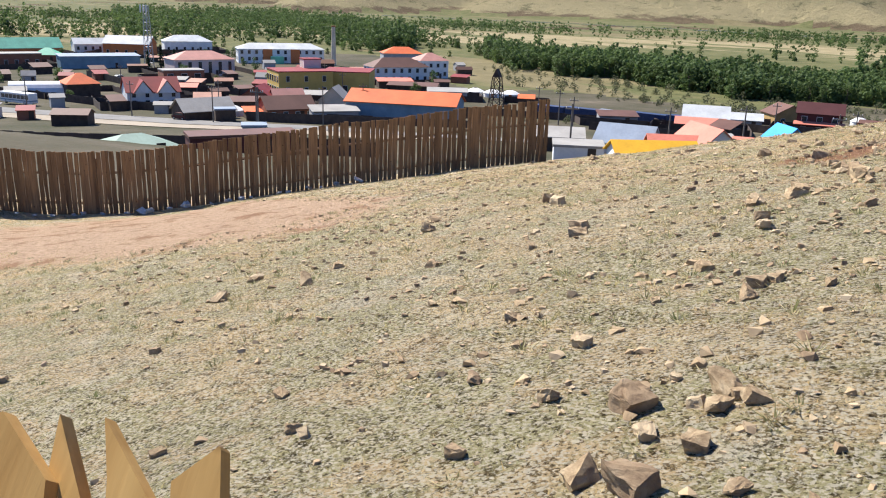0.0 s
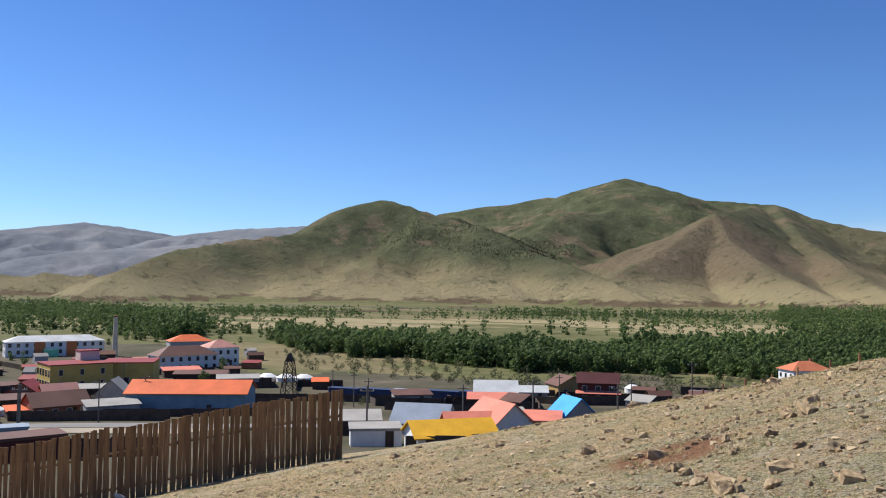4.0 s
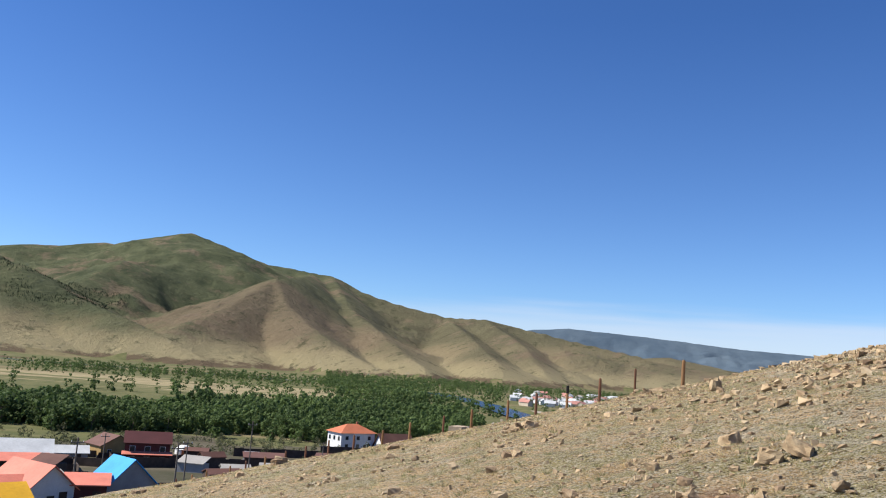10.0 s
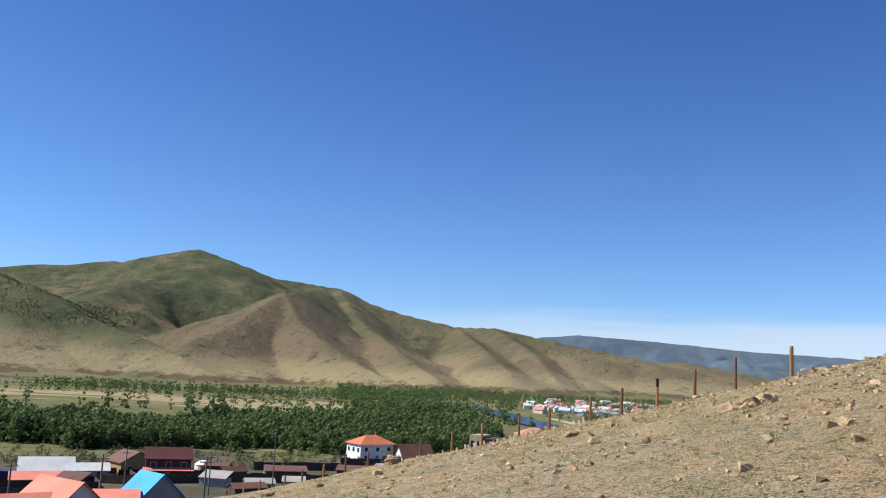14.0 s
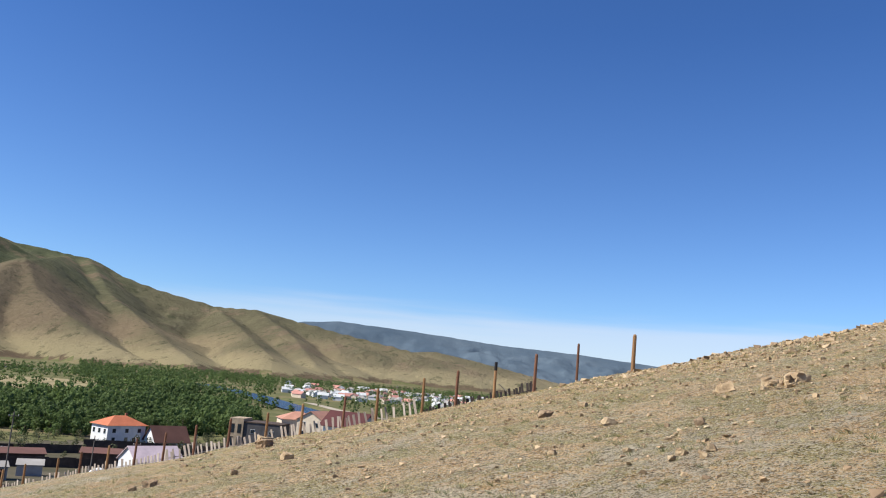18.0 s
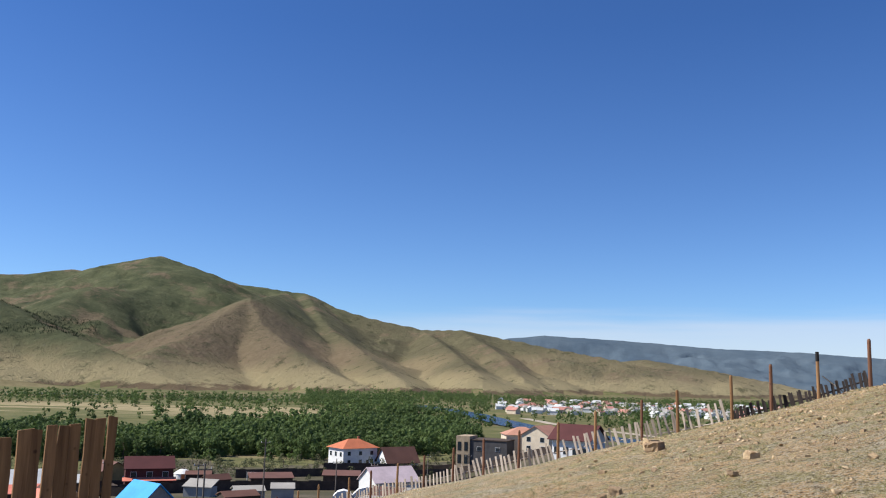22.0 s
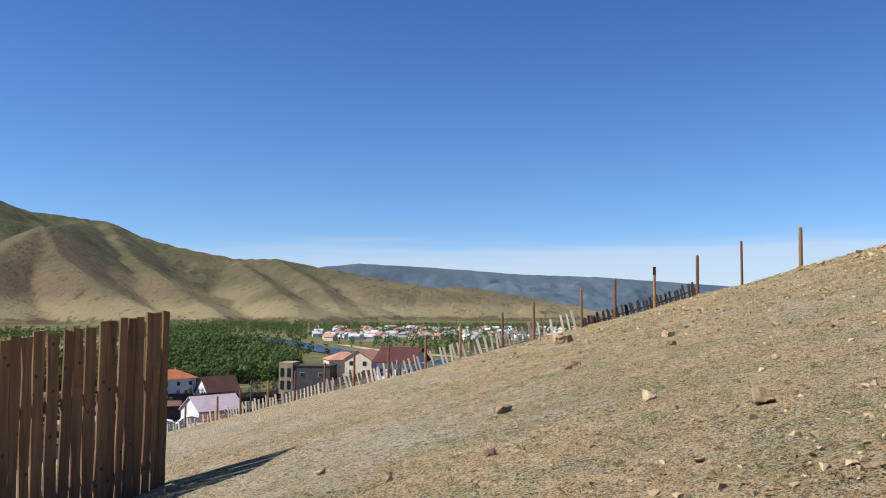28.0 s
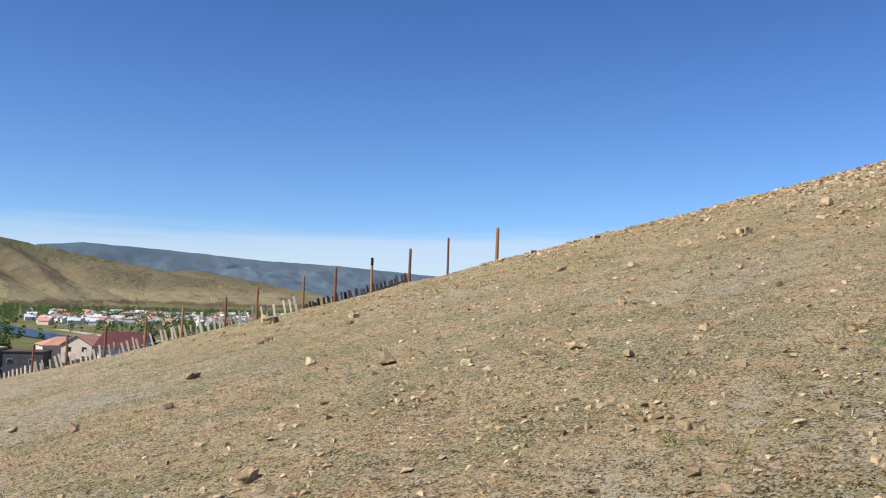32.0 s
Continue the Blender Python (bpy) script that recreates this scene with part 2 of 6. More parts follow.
def relief(ns, ls, b, height, strength, distance):
    n = node(ns, "ShaderNodeBump", Strength=strength, Distance=distance)
    ls.new(height, n.inputs["Height"])
    ls.new(n.outputs["Normal"], b.inputs["Normal"])


def place(ns):
    return ns.new("ShaderNodeNewGeometry").outputs["Position"]


def local(ns):
    return ns.new("ShaderNodeTexCoord").outputs["Object"]


def plain(name, colour, rough=0.8, vary=0.25, scale=1.5, metal=0.0, bump=0.0, grain=12.0, spec=0.3, each=0.12):
    """Paint, plaster, tin: one colour with stains at two scales and a little difference from piece to piece."""
    m, ns, ls, b = shader(name, rough, metal, spec)
    p = place(ns)
    big, fine = noise_tex(ns, ls, p, scale, 5), noise_tex(ns, ls, p, scale * grain, 4)
    dark = tuple(c * (1 - vary) for c in colour)
    light = tuple(min(1, c * (1 + vary * 0.6)) for c in colour)
    c = ramp(ns, ls, big, [(0.3, dark), (0.7, light)])
    c = blend(ns, ls, span(ns, ls, fine, 0.35, 0.75, 0, vary), c, tuple(v * 0.45 for v in colour))
    info = ns.new("ShaderNodeObjectInfo")
    c = blend(ns, ls, span(ns, ls, info.outputs["Random"], 0, 1, 0, each), c, tuple(v * 0.3 for v in colour))
    ls.new(c, b.inputs["Base Color"])
    if bump:
        relief(ns, ls, b, fine, 0.6, bump)
    return m


def wood(name, dark, light, along="Z", scale=1.0, knots=True, rough=0.85):
    """Sawn boards: grain along one axis, knots, and a shade of its own for each board."""
    m, ns, ls, b = shader(name, rough, 0, 0.2)
    info = ns.new("ShaderNodeObjectInfo")
    shift = ns.new("ShaderNodeVectorMath")
    shift.operation = "MULTIPLY_ADD"
    ls.new(info.outputs["Random"], shift.inputs[0])
    shift.inputs[1].default_value = (37.0, 19.0, 53.0)
    ls.new(local(ns), shift.inputs[2])
    mp = ns.new("ShaderNodeMapping")
    mp.inputs["Scale"].default_value = {"Z": (14, 14, 0.9), "X": (0.9, 14, 14), "Y": (14, 0.9, 14)}[along]
    ls.new(shift.outputs[0], mp.inputs["Vector"])
    g = noise_tex(ns, ls, mp.outputs[0], scale, 8, 0.65)
    c = ramp(ns, ls, g, [(0.25, dark), (0.5, tuple((x + y) / 2 for x, y in zip(dark, light))), (0.78, light)])
    if knots:
        v = node(ns, "ShaderNodeTexVoronoi", Scale=5.5)
        ls.new(shift.outputs[0], v.inputs["Vector"])
        c = blend(ns, ls, span(ns, ls, v.outputs["Distance"], 0.05, 0.17, 0.8, 0), c, tuple(v * 0.3 for v in dark))
    hue = span(ns, ls, info.outputs["Random"], 0, 1, 0, 0.45)
    c = blend(ns, ls, hue, c, tuple(v * 0.55 for v in dark))
    ls.new(c, b.inputs["Base Color"])
    relief(ns, ls, b, g, 0.5, 0.004)
    return m


def sward(ns, ls, p):
    """The colour of the hillside at a place: bleached mats, olive grass, ochre and reddish earth in patches."""
    one, two = noise_tex(ns, ls, p, 1.3, 8, 0.78), noise_tex(ns, ls, p, 0.9, 9, 0.8)
    mp = ns.new("ShaderNodeMapping")
    mp.inputs["Location"].default_value = (31, 7, 3)
    ls.new(p, mp.inputs["Vector"])
    three, wide = noise_tex(ns, ls, mp.outputs[0], 2.1, 8, 0.8), noise_tex(ns, ls, mp.outputs[0], 0.15, 5)
    earth = ramp(ns, ls, one, [(0.3, (0.54, 0.30, 0.125)), (0.5, (0.84, 0.56, 0.265)), (0.7, (0.95, 0.75, 0.43))])
    c = blend(ns, ls, span(ns, ls, two, 0.46, 0.55, 0, 0.85), earth, (0.46, 0.40, 0.155))
    grey = ns.new("ShaderNodeMath")
    grey.operation = "ADD"
    ls.new(three, grey.inputs[0])
    ls.new(wide, grey.inputs[1])
    c = blend(ns, ls, span(ns, ls, grey.outputs[0], 1.03, 1.12, 0, 0.75), c, (0.80, 0.69, 0.49))
    c = blend(ns, ls, span(ns, ls, one, 0.60, 0.68, 0, 0.75), c, (0.50, 0.29, 0.155))
    return c


def cells(ns, ls, p, scale):
    v = node(ns, "ShaderNodeTexVoronoi", Scale=scale)
    ls.new(p, v.inputs["Vector"])
    sep = ns.new("ShaderNodeSeparateColor")
    ls.new(v.outputs["Color"], sep.inputs[0])
    return sep.outputs[0], v.outputs["Distance"]


def oval(ns, ls, p, centre, kx, ky):
    """Distance in plan from a centre, stretched along x and y."""
    mp = ns.new("ShaderNodeMapping")
    mp.inputs["Location"].default_value = (-centre[0] * kx, -centre[1] * ky, 0)
    mp.inputs["Scale"].default_value = (kx, ky, 0)
    ls.new(p, mp.inputs["Vector"])
    away = ns.new("ShaderNodeVectorMath")
    away.operation = "LENGTH"
    ls.new(mp.outputs[0], away.inputs[0])
    return away.outputs["Value"]


def steppe_material():
    """Dry stony pasture with grit and dug earth beside the fence."""
    m, ns, ls, b = shader("dry_stony_turf", 0.95, 0, 0.1)
    p = place(ns)
    mid, fine, grit = noise_tex(ns, ls, p, 1.1, 7, 0.7), noise_tex(ns, ls, p, 9.0, 8, 0.78), noise_tex(ns, ls, p, 48.0, 5, 0.75)
    warped = ns.new("ShaderNodeVectorMath")
    warped.operation = "MULTIPLY_ADD"
    noise3 = node(ns, "ShaderNodeTexNoise", Scale=30.0, Detail=3.0)
    ls.new(p, noise3.inputs["Vector"])
    ls.new(noise3.outputs["Color"], warped.inputs[0])
    warped.inputs[1].default_value = (0.045, 0.045, 0.045)
    ls.new(p, warped.inputs[2])
    chip, chip_far = cells(ns, ls, warped.outputs[0], 62.0)
    clod, _ = cells(ns, ls, warped.outputs[0], 21.0)
    c = sward(ns, ls, p)
    # greyer, thinner turf round the start
    c = blend(ns, ls, span(ns, ls, oval(ns, ls, p, (3.8, -3.3), 1.0, 1.0), 4, 11, 0.32, 0), c, (0.58, 0.55, 0.35))
    # random soil and grit tones; the dark fine noise also paints shadows between tufts
    for value, ends, tone in ((clod, (0.70, 0.98, 0, 0.5), (0.56, 0.48, 0.36)), (fine, (0.50, 0.39, 0, 0.95), (0.25, 0.22, 0.15)),
                              (chip, (0.30, 0.08, 0, 0.9), (0.24, 0.21, 0.17)), (grit, (0.56, 0.63, 0, 0.95), (0.17, 0.15, 0.12))):
        c = blend(ns, ls, span(ns, ls, value, *ends), c, tone, "MULTIPLY")
    for value, ends in ((chip, (0.68, 0.88, 0, 0.8)), (grit, (0.48, 0.39, 0, 0.8))):
        c = blend(ns, ls, span(ns, ls, value, *ends), c, (0.86, 0.76, 0.56))
    # bare dug earth
    sep = oval(ns, ls, p, DUG, 1.0, 1.7)
    wob = ns.new("ShaderNodeMath")
    wob.operation = "MULTIPLY_ADD"
    ls.new(mid, wob.inputs[0])
    wob.inputs[1].default_value = 3.5
    ls.new(sep, wob.inputs[2])
    bare = ramp(ns, ls, fine, [(0.3, (0.36, 0.205, 0.115)), (0.47, (0.70, 0.47, 0.30)), (0.75, (0.86, 0.64, 0.45))])
    bare = blend(ns, ls, span(ns, ls, mid, 0.47, 0.38, 0, 0.75), bare, (0.42, 0.21, 0.11))
    c = blend(ns, ls, span(ns, ls, wob.outputs[0], 8.6, 9.6, 0.92, 0), c, bare)
    # a scrape of red soil on the stony slope
    scar = ns.new("ShaderNodeMath")
    scar.operation = "MULTIPLY_ADD"
    ls.new(mid, scar.inputs[0])
    scar.inputs[1].default_value = 1.6
    ls.new(oval(ns, ls, p, (4.15, 4.86), 1.0, 1.0), scar.inputs[2])
    red = ramp(ns, ls, fine, [(0.3, (0.20, 0.085, 0.045)), (0.55, (0.44, 0.215, 0.115)), (0.8, (0.60, 0.36, 0.21))])
    c = blend(ns, ls, span(ns, ls, scar.outputs[0], 1.25, 1.75, 0.9, 0), c, red)
    ls.new(c, b.inputs["Base Color"])
    hsum = ns.new("ShaderNodeMath")
    hsum.operation = "MULTIPLY_ADD"
    ls.new(grit, hsum.inputs[0])
    hsum.inputs[1].default_value = 0.35
    ls.new(fine, hsum.inputs[2])
    lump = ns.new("ShaderNodeMath")
    lump.operation = "MULTIPLY_ADD"
    ls.new(chip, lump.inputs[0])
    lump.inputs[1].default_value = 0.07
    ls.new(hsum.outputs[0], lump.inputs[2])
    relief(ns, ls, b, lump.outputs[0], 1.0, 0.22)
    return m


def valley_material():
    m, ns, ls, b = shader("valley_meadow", 0.95, 0, 0.1)
    p = place(ns)
    mp = ns.new("ShaderNodeMapping")
    mp.inputs["Rotation"].default_value = (0, 0, radians(18))
    mp.inputs["Scale"].default_value = (0.25, 1.0, 1.0)
    ls.new(p, mp.inputs["Vector"])
    big, mid = noise_tex(ns, ls, mp.outputs[0], 0.012, 4), noise_tex(ns, ls, p, 0.09, 6, 0.65)
    fine = noise_tex(ns, ls, p, 0.9, 6, 0.7)
    grass = ramp(ns, ls, mid, [(0.25, (0.062, 0.075, 0.026)), (0.5, (0.110, 0.112, 0.045)), (0.75, (0.18, 0.155, 0.075))])
    straw = ramp(ns, ls, mid, [(0.25, (0.115, 0.100, 0.048)), (0.7, (0.21, 0.172, 0.090))])
    c = blend(ns, ls, span(ns, ls, big, 0.53, 0.58), grass, straw)
    # mown fields in the flood plain between the wood and the hills
    far = ns.new("ShaderNodeVectorMath")
    far.operation = "LENGTH"
    ls.new(p, far.inputs[0])
    hay = ramp(ns, ls, mid, [(0.25, (0.20, 0.165, 0.085)), (0.7, (0.34, 0.28, 0.16))])
    inside = blend(ns, ls, span(ns, ls, far.outputs["Value"], 600, 640), (0, 0, 0), span(ns, ls, far.outputs["Value"], 880, 820))
    side = ns.new("ShaderNodeSeparateXYZ")
    ls.new(p, side.inputs[0])
    inside = blend(ns, ls, span(ns, ls, side.outputs["X"], -40, -75), (0, 0, 0), inside)
    c = blend(ns, ls, blend(ns, ls, span(ns, ls, big, 0.43, 0.47), (0, 0, 0), inside), c, hay)
    c = blend(ns, ls, span(ns, ls, fine, 0.4, 0.8, 0, 0.4), c, (0.12, 0.10, 0.05))
    ls.new(c, b.inputs["Base Color"])
    relief(ns, ls, b, fine, 0.6, 0.4)
    return m


def mountain_material():
    """Bare hills: pale steppe at the foot, green hollows and tops, brown stony spurs, dark scrub in patches."""
    m, ns, ls, b = shader("hill_grass", 0.97, 0, 0.05)
    p = place(ns)
    sep = ns.new("ShaderNodeSeparateXYZ")
    ls.new(p, sep.inputs[0])
    mp = ns.new("ShaderNodeMapping")
    mp.inputs["Location"].default_value = (1700, 300, 0)
    ls.new(p, mp.inputs["Vector"])
    big, mid, fine = noise_tex(ns, ls, p, 0.0035, 6, 0.6), noise_tex(ns, ls, p, 0.014, 8, 0.72), noise_tex(ns, ls, p, 0.06, 8, 0.78)
    other, streak = noise_tex(ns, ls, mp.outputs[0], 0.006, 8, 0.7), noise_tex(ns, ls, mp.outputs[0], 0.022, 8, 0.75)
    tan = ramp(ns, ls, mid, [(0.3, (0.192, 0.160, 0.090)), (0.7, (0.310, 0.262, 0.148))])
    green = ramp(ns, ls, mid, [(0.3, (0.046, 0.060, 0.031)), (0.55, (0.092, 0.104, 0.054)), (0.75, (0.150, 0.148, 0.080))])
    brown = ramp(ns, ls, fine, [(0.3, (0.130, 0.095, 0.062)), (0.75, (0.265, 0.200, 0.132))])
    high = ns.new("ShaderNodeMath")
    high.operation = "MULTIPLY_ADD"
    ls.new(big, high.inputs[0])
    high.inputs[1].default_value = 380.0
    ls.new(sep.outputs["Z"], high.inputs[2])
    c = blend(ns, ls, span(ns, ls, high.outputs[0], 180, 300, 0, 0.95), tan, green)
    c = blend(ns, ls, span(ns, ls, other, 0.54, 0.63, 0, 0.75), c, brown)
    # the long ridge to the east is browner and drier
    east = ns.new("ShaderNodeMath")
    east.operation = "MULTIPLY_ADD"
    ls.new(big, east.inputs[0])
    east.inputs[1].default_value = 900.0
    ls.new(sep.outputs["X"], east.inputs[2])
    c = blend(ns, ls, span(ns, ls, east.outputs[0], -250, 250, 0, 0.38), c, brown)
    # the brown stony spur with its pointed head
    spur = ns.new("ShaderNodeVectorMath")
    spur.operation = "DISTANCE"
    ls.new(p, spur.inputs[0])
    spur.inputs[1].default_value = (-520, 2080, 90)
    edge = ns.new("ShaderNodeMath")
    edge.operation = "MULTIPLY_ADD"
    ls.new(big, edge.inputs[0])
    edge.inputs[1].default_value = 500.0
    ls.new(spur.outputs["Value"], edge.inputs[2])
    c = blend(ns, ls, span(ns, ls, edge.outputs[0], 480, 600, 0.7, 0), c, brown)
    # pale apron, then dark scrub on the scarp at the very foot
    low = ns.new("ShaderNodeMath")
    low.operation = "MULTIPLY_ADD"
    ls.new(mid, low.inputs[0])
    low.inputs[1].default_value = 50.0
    ls.new(sep.outputs["Z"], low.inputs[2])
    c = blend(ns, ls, span(ns, ls, low.outputs[0], 60, 15, 0, 0.8), c, (0.325, 0.275, 0.155))
    c = blend(ns, ls, span(ns, ls, low.outputs[0], 8, 2, 0, 0.85), c, (0.12, 0.085, 0.055))
    c = blend(ns, ls, span(ns, ls, streak, 0.54, 0.66, 0, 0.75), c, (0.062, 0.066, 0.034))
    c = blend(ns, ls, span(ns, ls, fine, 0.56, 0.74, 0, 0.4), c, (0.06, 0.055, 0.034))
    c = blend(ns, ls, span(ns, ls, fine, 0.44, 0.3, 0, 0.25), c, (0.36, 0.30, 0.19))
    ls.new(c, b.inputs["Base Color"])
    both = ns.new("ShaderNodeMath")
    both.operation = "MULTIPLY_ADD"
    ls.new(mid, both.inputs[0])
    both.inputs[1].default_value = 2.2
    ls.new(fine, both.inputs[2])
    relief(ns, ls, b, both.outputs[0], 1.0, 9.0)
    return m


def hazy_hill_material(name, low, top):
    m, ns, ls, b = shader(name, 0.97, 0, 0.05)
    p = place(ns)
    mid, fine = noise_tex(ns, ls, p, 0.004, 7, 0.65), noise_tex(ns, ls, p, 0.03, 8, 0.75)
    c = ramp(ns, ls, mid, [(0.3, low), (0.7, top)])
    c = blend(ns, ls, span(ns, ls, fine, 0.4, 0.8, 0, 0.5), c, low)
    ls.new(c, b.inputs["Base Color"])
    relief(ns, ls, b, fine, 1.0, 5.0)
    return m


def town_material():
    m, ns, ls, b = shader("trodden_town_ground", 0.95, 0, 0.1)
    p = place(ns)
    mid, fine = noise_tex(ns, ls, p, 0.045, 6, 0.7), noise_tex(ns, ls, p, 0.7, 6, 0.7)
    c = ramp(ns, ls, mid, [(0.30, (0.042, 0.048, 0.024)), (0.44, (0.066, 0.062, 0.036)), (0.58, (0.10, 0.086, 0.058)), (0.74, (0.16, 0.13, 0.095))])
    c = blend(ns, ls, span(ns, ls, fine, 0.4, 0.75, 0, 0.5), c, (0.09, 0.075, 0.05))
    ls.new(c, b.inputs["Base Color"])
    relief(ns, ls, b, fine, 0.6, 0.3)
    return m


TOWN = town_material()
TURF, MEADOW, HILLSIDE = steppe_material(), valley_material(), mountain_material()
# farthest woods and bare range: aerial haze is painted in as blue-grey base colour
HAZY_WOOD = hazy_hill_material("far_wooded_hill_hazed", (0.060, 0.088, 0.118), (0.105, 0.138, 0.165))
HAZY_BARE = hazy_hill_material("far_bare_range_hazed", (0.10, 0.118, 0.145), (0.24, 0.24, 0.245))

# ---- one sheet of ground out to the horizon ----
def mesh_from(name, verts, faces, mats, index=None, smooth_faces=False):
    me = bpy.data.meshes.new(name)
    me.from_pydata(verts, [], faces)
    for m in mats:
        me.materials.append(m)
    if index is not None:
        me.polygons.foreach_set("material_index", index)
    if smooth_faces:
        me.polygons.foreach_set("use_smooth", [True] * len(me.polygons))
    me.update()
    return me


def build_ground():
    rings = [0.6]
    while rings[-1] < 1000:
        rings.append(rings[-1] * 1.026 + 0.02)
    while rings[-1] < 4850:
        rings.append(rings[-1] + 30)
    rings = np.array(rings)
    bearings = np.radians(np.concatenate([np.arange(-78, 62, 0.2), np.arange(62, 282, 2.0)]))
    nr, nb = len(rings), len(bearings)
    rr, bb = np.meshgrid(rings, bearings, indexing="ij")
    x, y = rr * np.sin(bb), rr * np.cos(bb)
    z = land_z(x, y)
    verts = np.stack([x, y, z], -1).reshape(-1, 3)
    i, j = np.meshgrid(np.arange(nr - 1), np.arange(nb), indexing="ij")
    a, b = i * nb + j, i * nb + (j + 1) % nb
    quads = np.stack([a, b, b + nb, a + nb], -1).reshape(-1, 4)
    centre = len(verts)
    verts = np.vstack([verts, [[0, 0, ground_at(0, 0)]]])
    faces = quads[:, ::-1].tolist() + [[centre, k, (k + 1) % nb] for k in range(nb)]
    cx, cy, cz = verts[quads].mean(1).T
    r, lift = np.hypot(cx, cy), cz + 30
    rho = np.hypot(cx, cy - 12)
    beyond = ((cx + 9.3) * 0.788 - (cy - 16.05) * 0.616 < -3) & (np.degrees(np.arctan2(cx, cy)) < -38)
    kind = np.where((rho < 60) & ~beyond, 0, np.where((r > 1050) & (lift > 4 + 6 * fbm(cx / 90, cy / 90, 2, 9)), 2, 1))
    # the farthest slopes take the two colours with haze painted in
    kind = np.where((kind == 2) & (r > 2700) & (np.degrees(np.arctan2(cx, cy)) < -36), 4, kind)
    kind = np.where((kind == 1) & (r < 290 + 170 * smooth(-42, -50, np.degrees(np.arctan2(cx, cy))) + 40 * fbm(cx / 60, cy / 60, 2, 19)), 5, kind)
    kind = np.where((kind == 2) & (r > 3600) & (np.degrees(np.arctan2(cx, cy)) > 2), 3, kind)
    me = mesh_from("ground", verts.tolist(), faces, [TURF, MEADOW, HILLSIDE, HAZY_WOOD, HAZY_BARE, TOWN],
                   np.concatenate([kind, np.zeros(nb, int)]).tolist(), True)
    return tagged(new("ground", me), "stony dry hillside running down to a river valley and bare hills", "ground", kind="structure")


build_ground()

# ---- helpers for things ----
def part(name, bm, material, parent, label=""):
    me = bpy.data.meshes.new(name)
    bm.normal_update()
    bm.to_mesh(me)
    bm.free()
    if material:
        me.materials.append(material)
    ob = new(name, me)
    ob.parent = parent
    if label:
        tagged(ob, label)
    return ob


def thing(name, x, y, z, rz=0.0, label="", category="", group="", kind=""):
    ob = new(name)
    ob.matrix_basis = pose(x, y, z, 0, 0, rz)
    return tagged(ob, label, category, group, kind)


def add_box(bm, x0, x1, y0, y1, z0, z1):
    v = [bm.verts.new(c) for c in ((x0, y0, z0), (x1, y0, z0), (x1, y1, z0), (x0, y1, z0),
                                   (x0, y0, z1), (x1, y0, z1), (x1, y1, z1), (x0, y1, z1))]
    for f in ((0, 3, 2, 1), (4, 5, 6, 7), (0, 1, 5, 4), (1, 2, 6, 5), (2, 3, 7, 6), (3, 0, 4, 7)):
        bm.faces.new([v[k] for k in f])
    return v


def box(x0, x1, y0, y1, z0, z1, bevel=0.0):
    bm = bmesh.new()
    add_box(bm, x0, x1, y0, y1, z0, z1)
    if bevel:
        bmesh.ops.bevel(bm, geom=bm.edges[:], offset=bevel, segments=1, affect="EDGES")
    return bm


def beam(a, b, r0, r1=None, sides=6):
    """A round or squared bar from a to b."""
    bm = bmesh.new()
    add_beam(bm, a, b, r0, r1, sides)
    return bm


def add_beam(bm, a, b, r0, r1=None, sides=6):
    a, b = Vector(a), Vector(b)
    r1 = r0 if r1 is None else r1
    q = (b - a).to_track_quat("Z", "Y")
    rings = []
    for c, r in ((a, r0), (b, r1)):
        rings.append([bm.verts.new(c + q @ Vector((r * math.cos(k * math.tau / sides), r * math.sin(k * math.tau / sides), 0))) for k in range(sides)])
    for k in range(sides):
        n = (k + 1) % sides
        bm.faces.new((rings[0][k], rings[0][n], rings[1][n], rings[1][k]))
    bm.faces.new(rings[0][::-1])
    bm.faces.new(rings[1])


def plank_bm(rng, width, height, thick, tilt_top=0.0, wave=0.012, steps=6, point=0.0):
    """A rough sawn board standing on z = 0: uneven edges, a sloping or pointed top."""
    bm = bmesh.new()
    rows = []
    for k in range(steps + 1):
        f = k / steps
        l, r = -width / 2 + rng.uniform(-wave, wave), width / 2 + rng.uniform(-wave, wave)
        zl = f * height + (tilt_top if k == steps else 0)
        zr = f * height - (tilt_top if k == steps else 0)
        if k == steps and point:
            rows.append([bm.verts.new((px, py, height + point)) for px, py in ((-0.012, 0), (0.012, 0), (0.012, thick), (-0.012, thick))])
            continue
        rows.append([bm.verts.new(c) for c in ((l, 0, zl), (r, 0, zr), (r, thick, zr), (l, thick, zl))])
    for a, b in zip(rows, rows[1:]):
        for k in range(4):
            n = (k + 1) % 4
            bm.faces.new((a[k], a[n], b[n], b[k]))
    bm.faces.new(rows[0][::-1])
    bm.faces.new(rows[-1])
    return bm


# ---- the tall board fence ----
BOARD = wood("weathered_brown_board", (0.115, 0.063, 0.032), (0.42, 0.245, 0.118))
RAIL = wood("fence_rail", (0.10, 0.06, 0.04), (0.24, 0.16, 0.10), along="X")
FENCE_END, FENCE_TURN = Vector((-9.3, 16.05)), 231.0


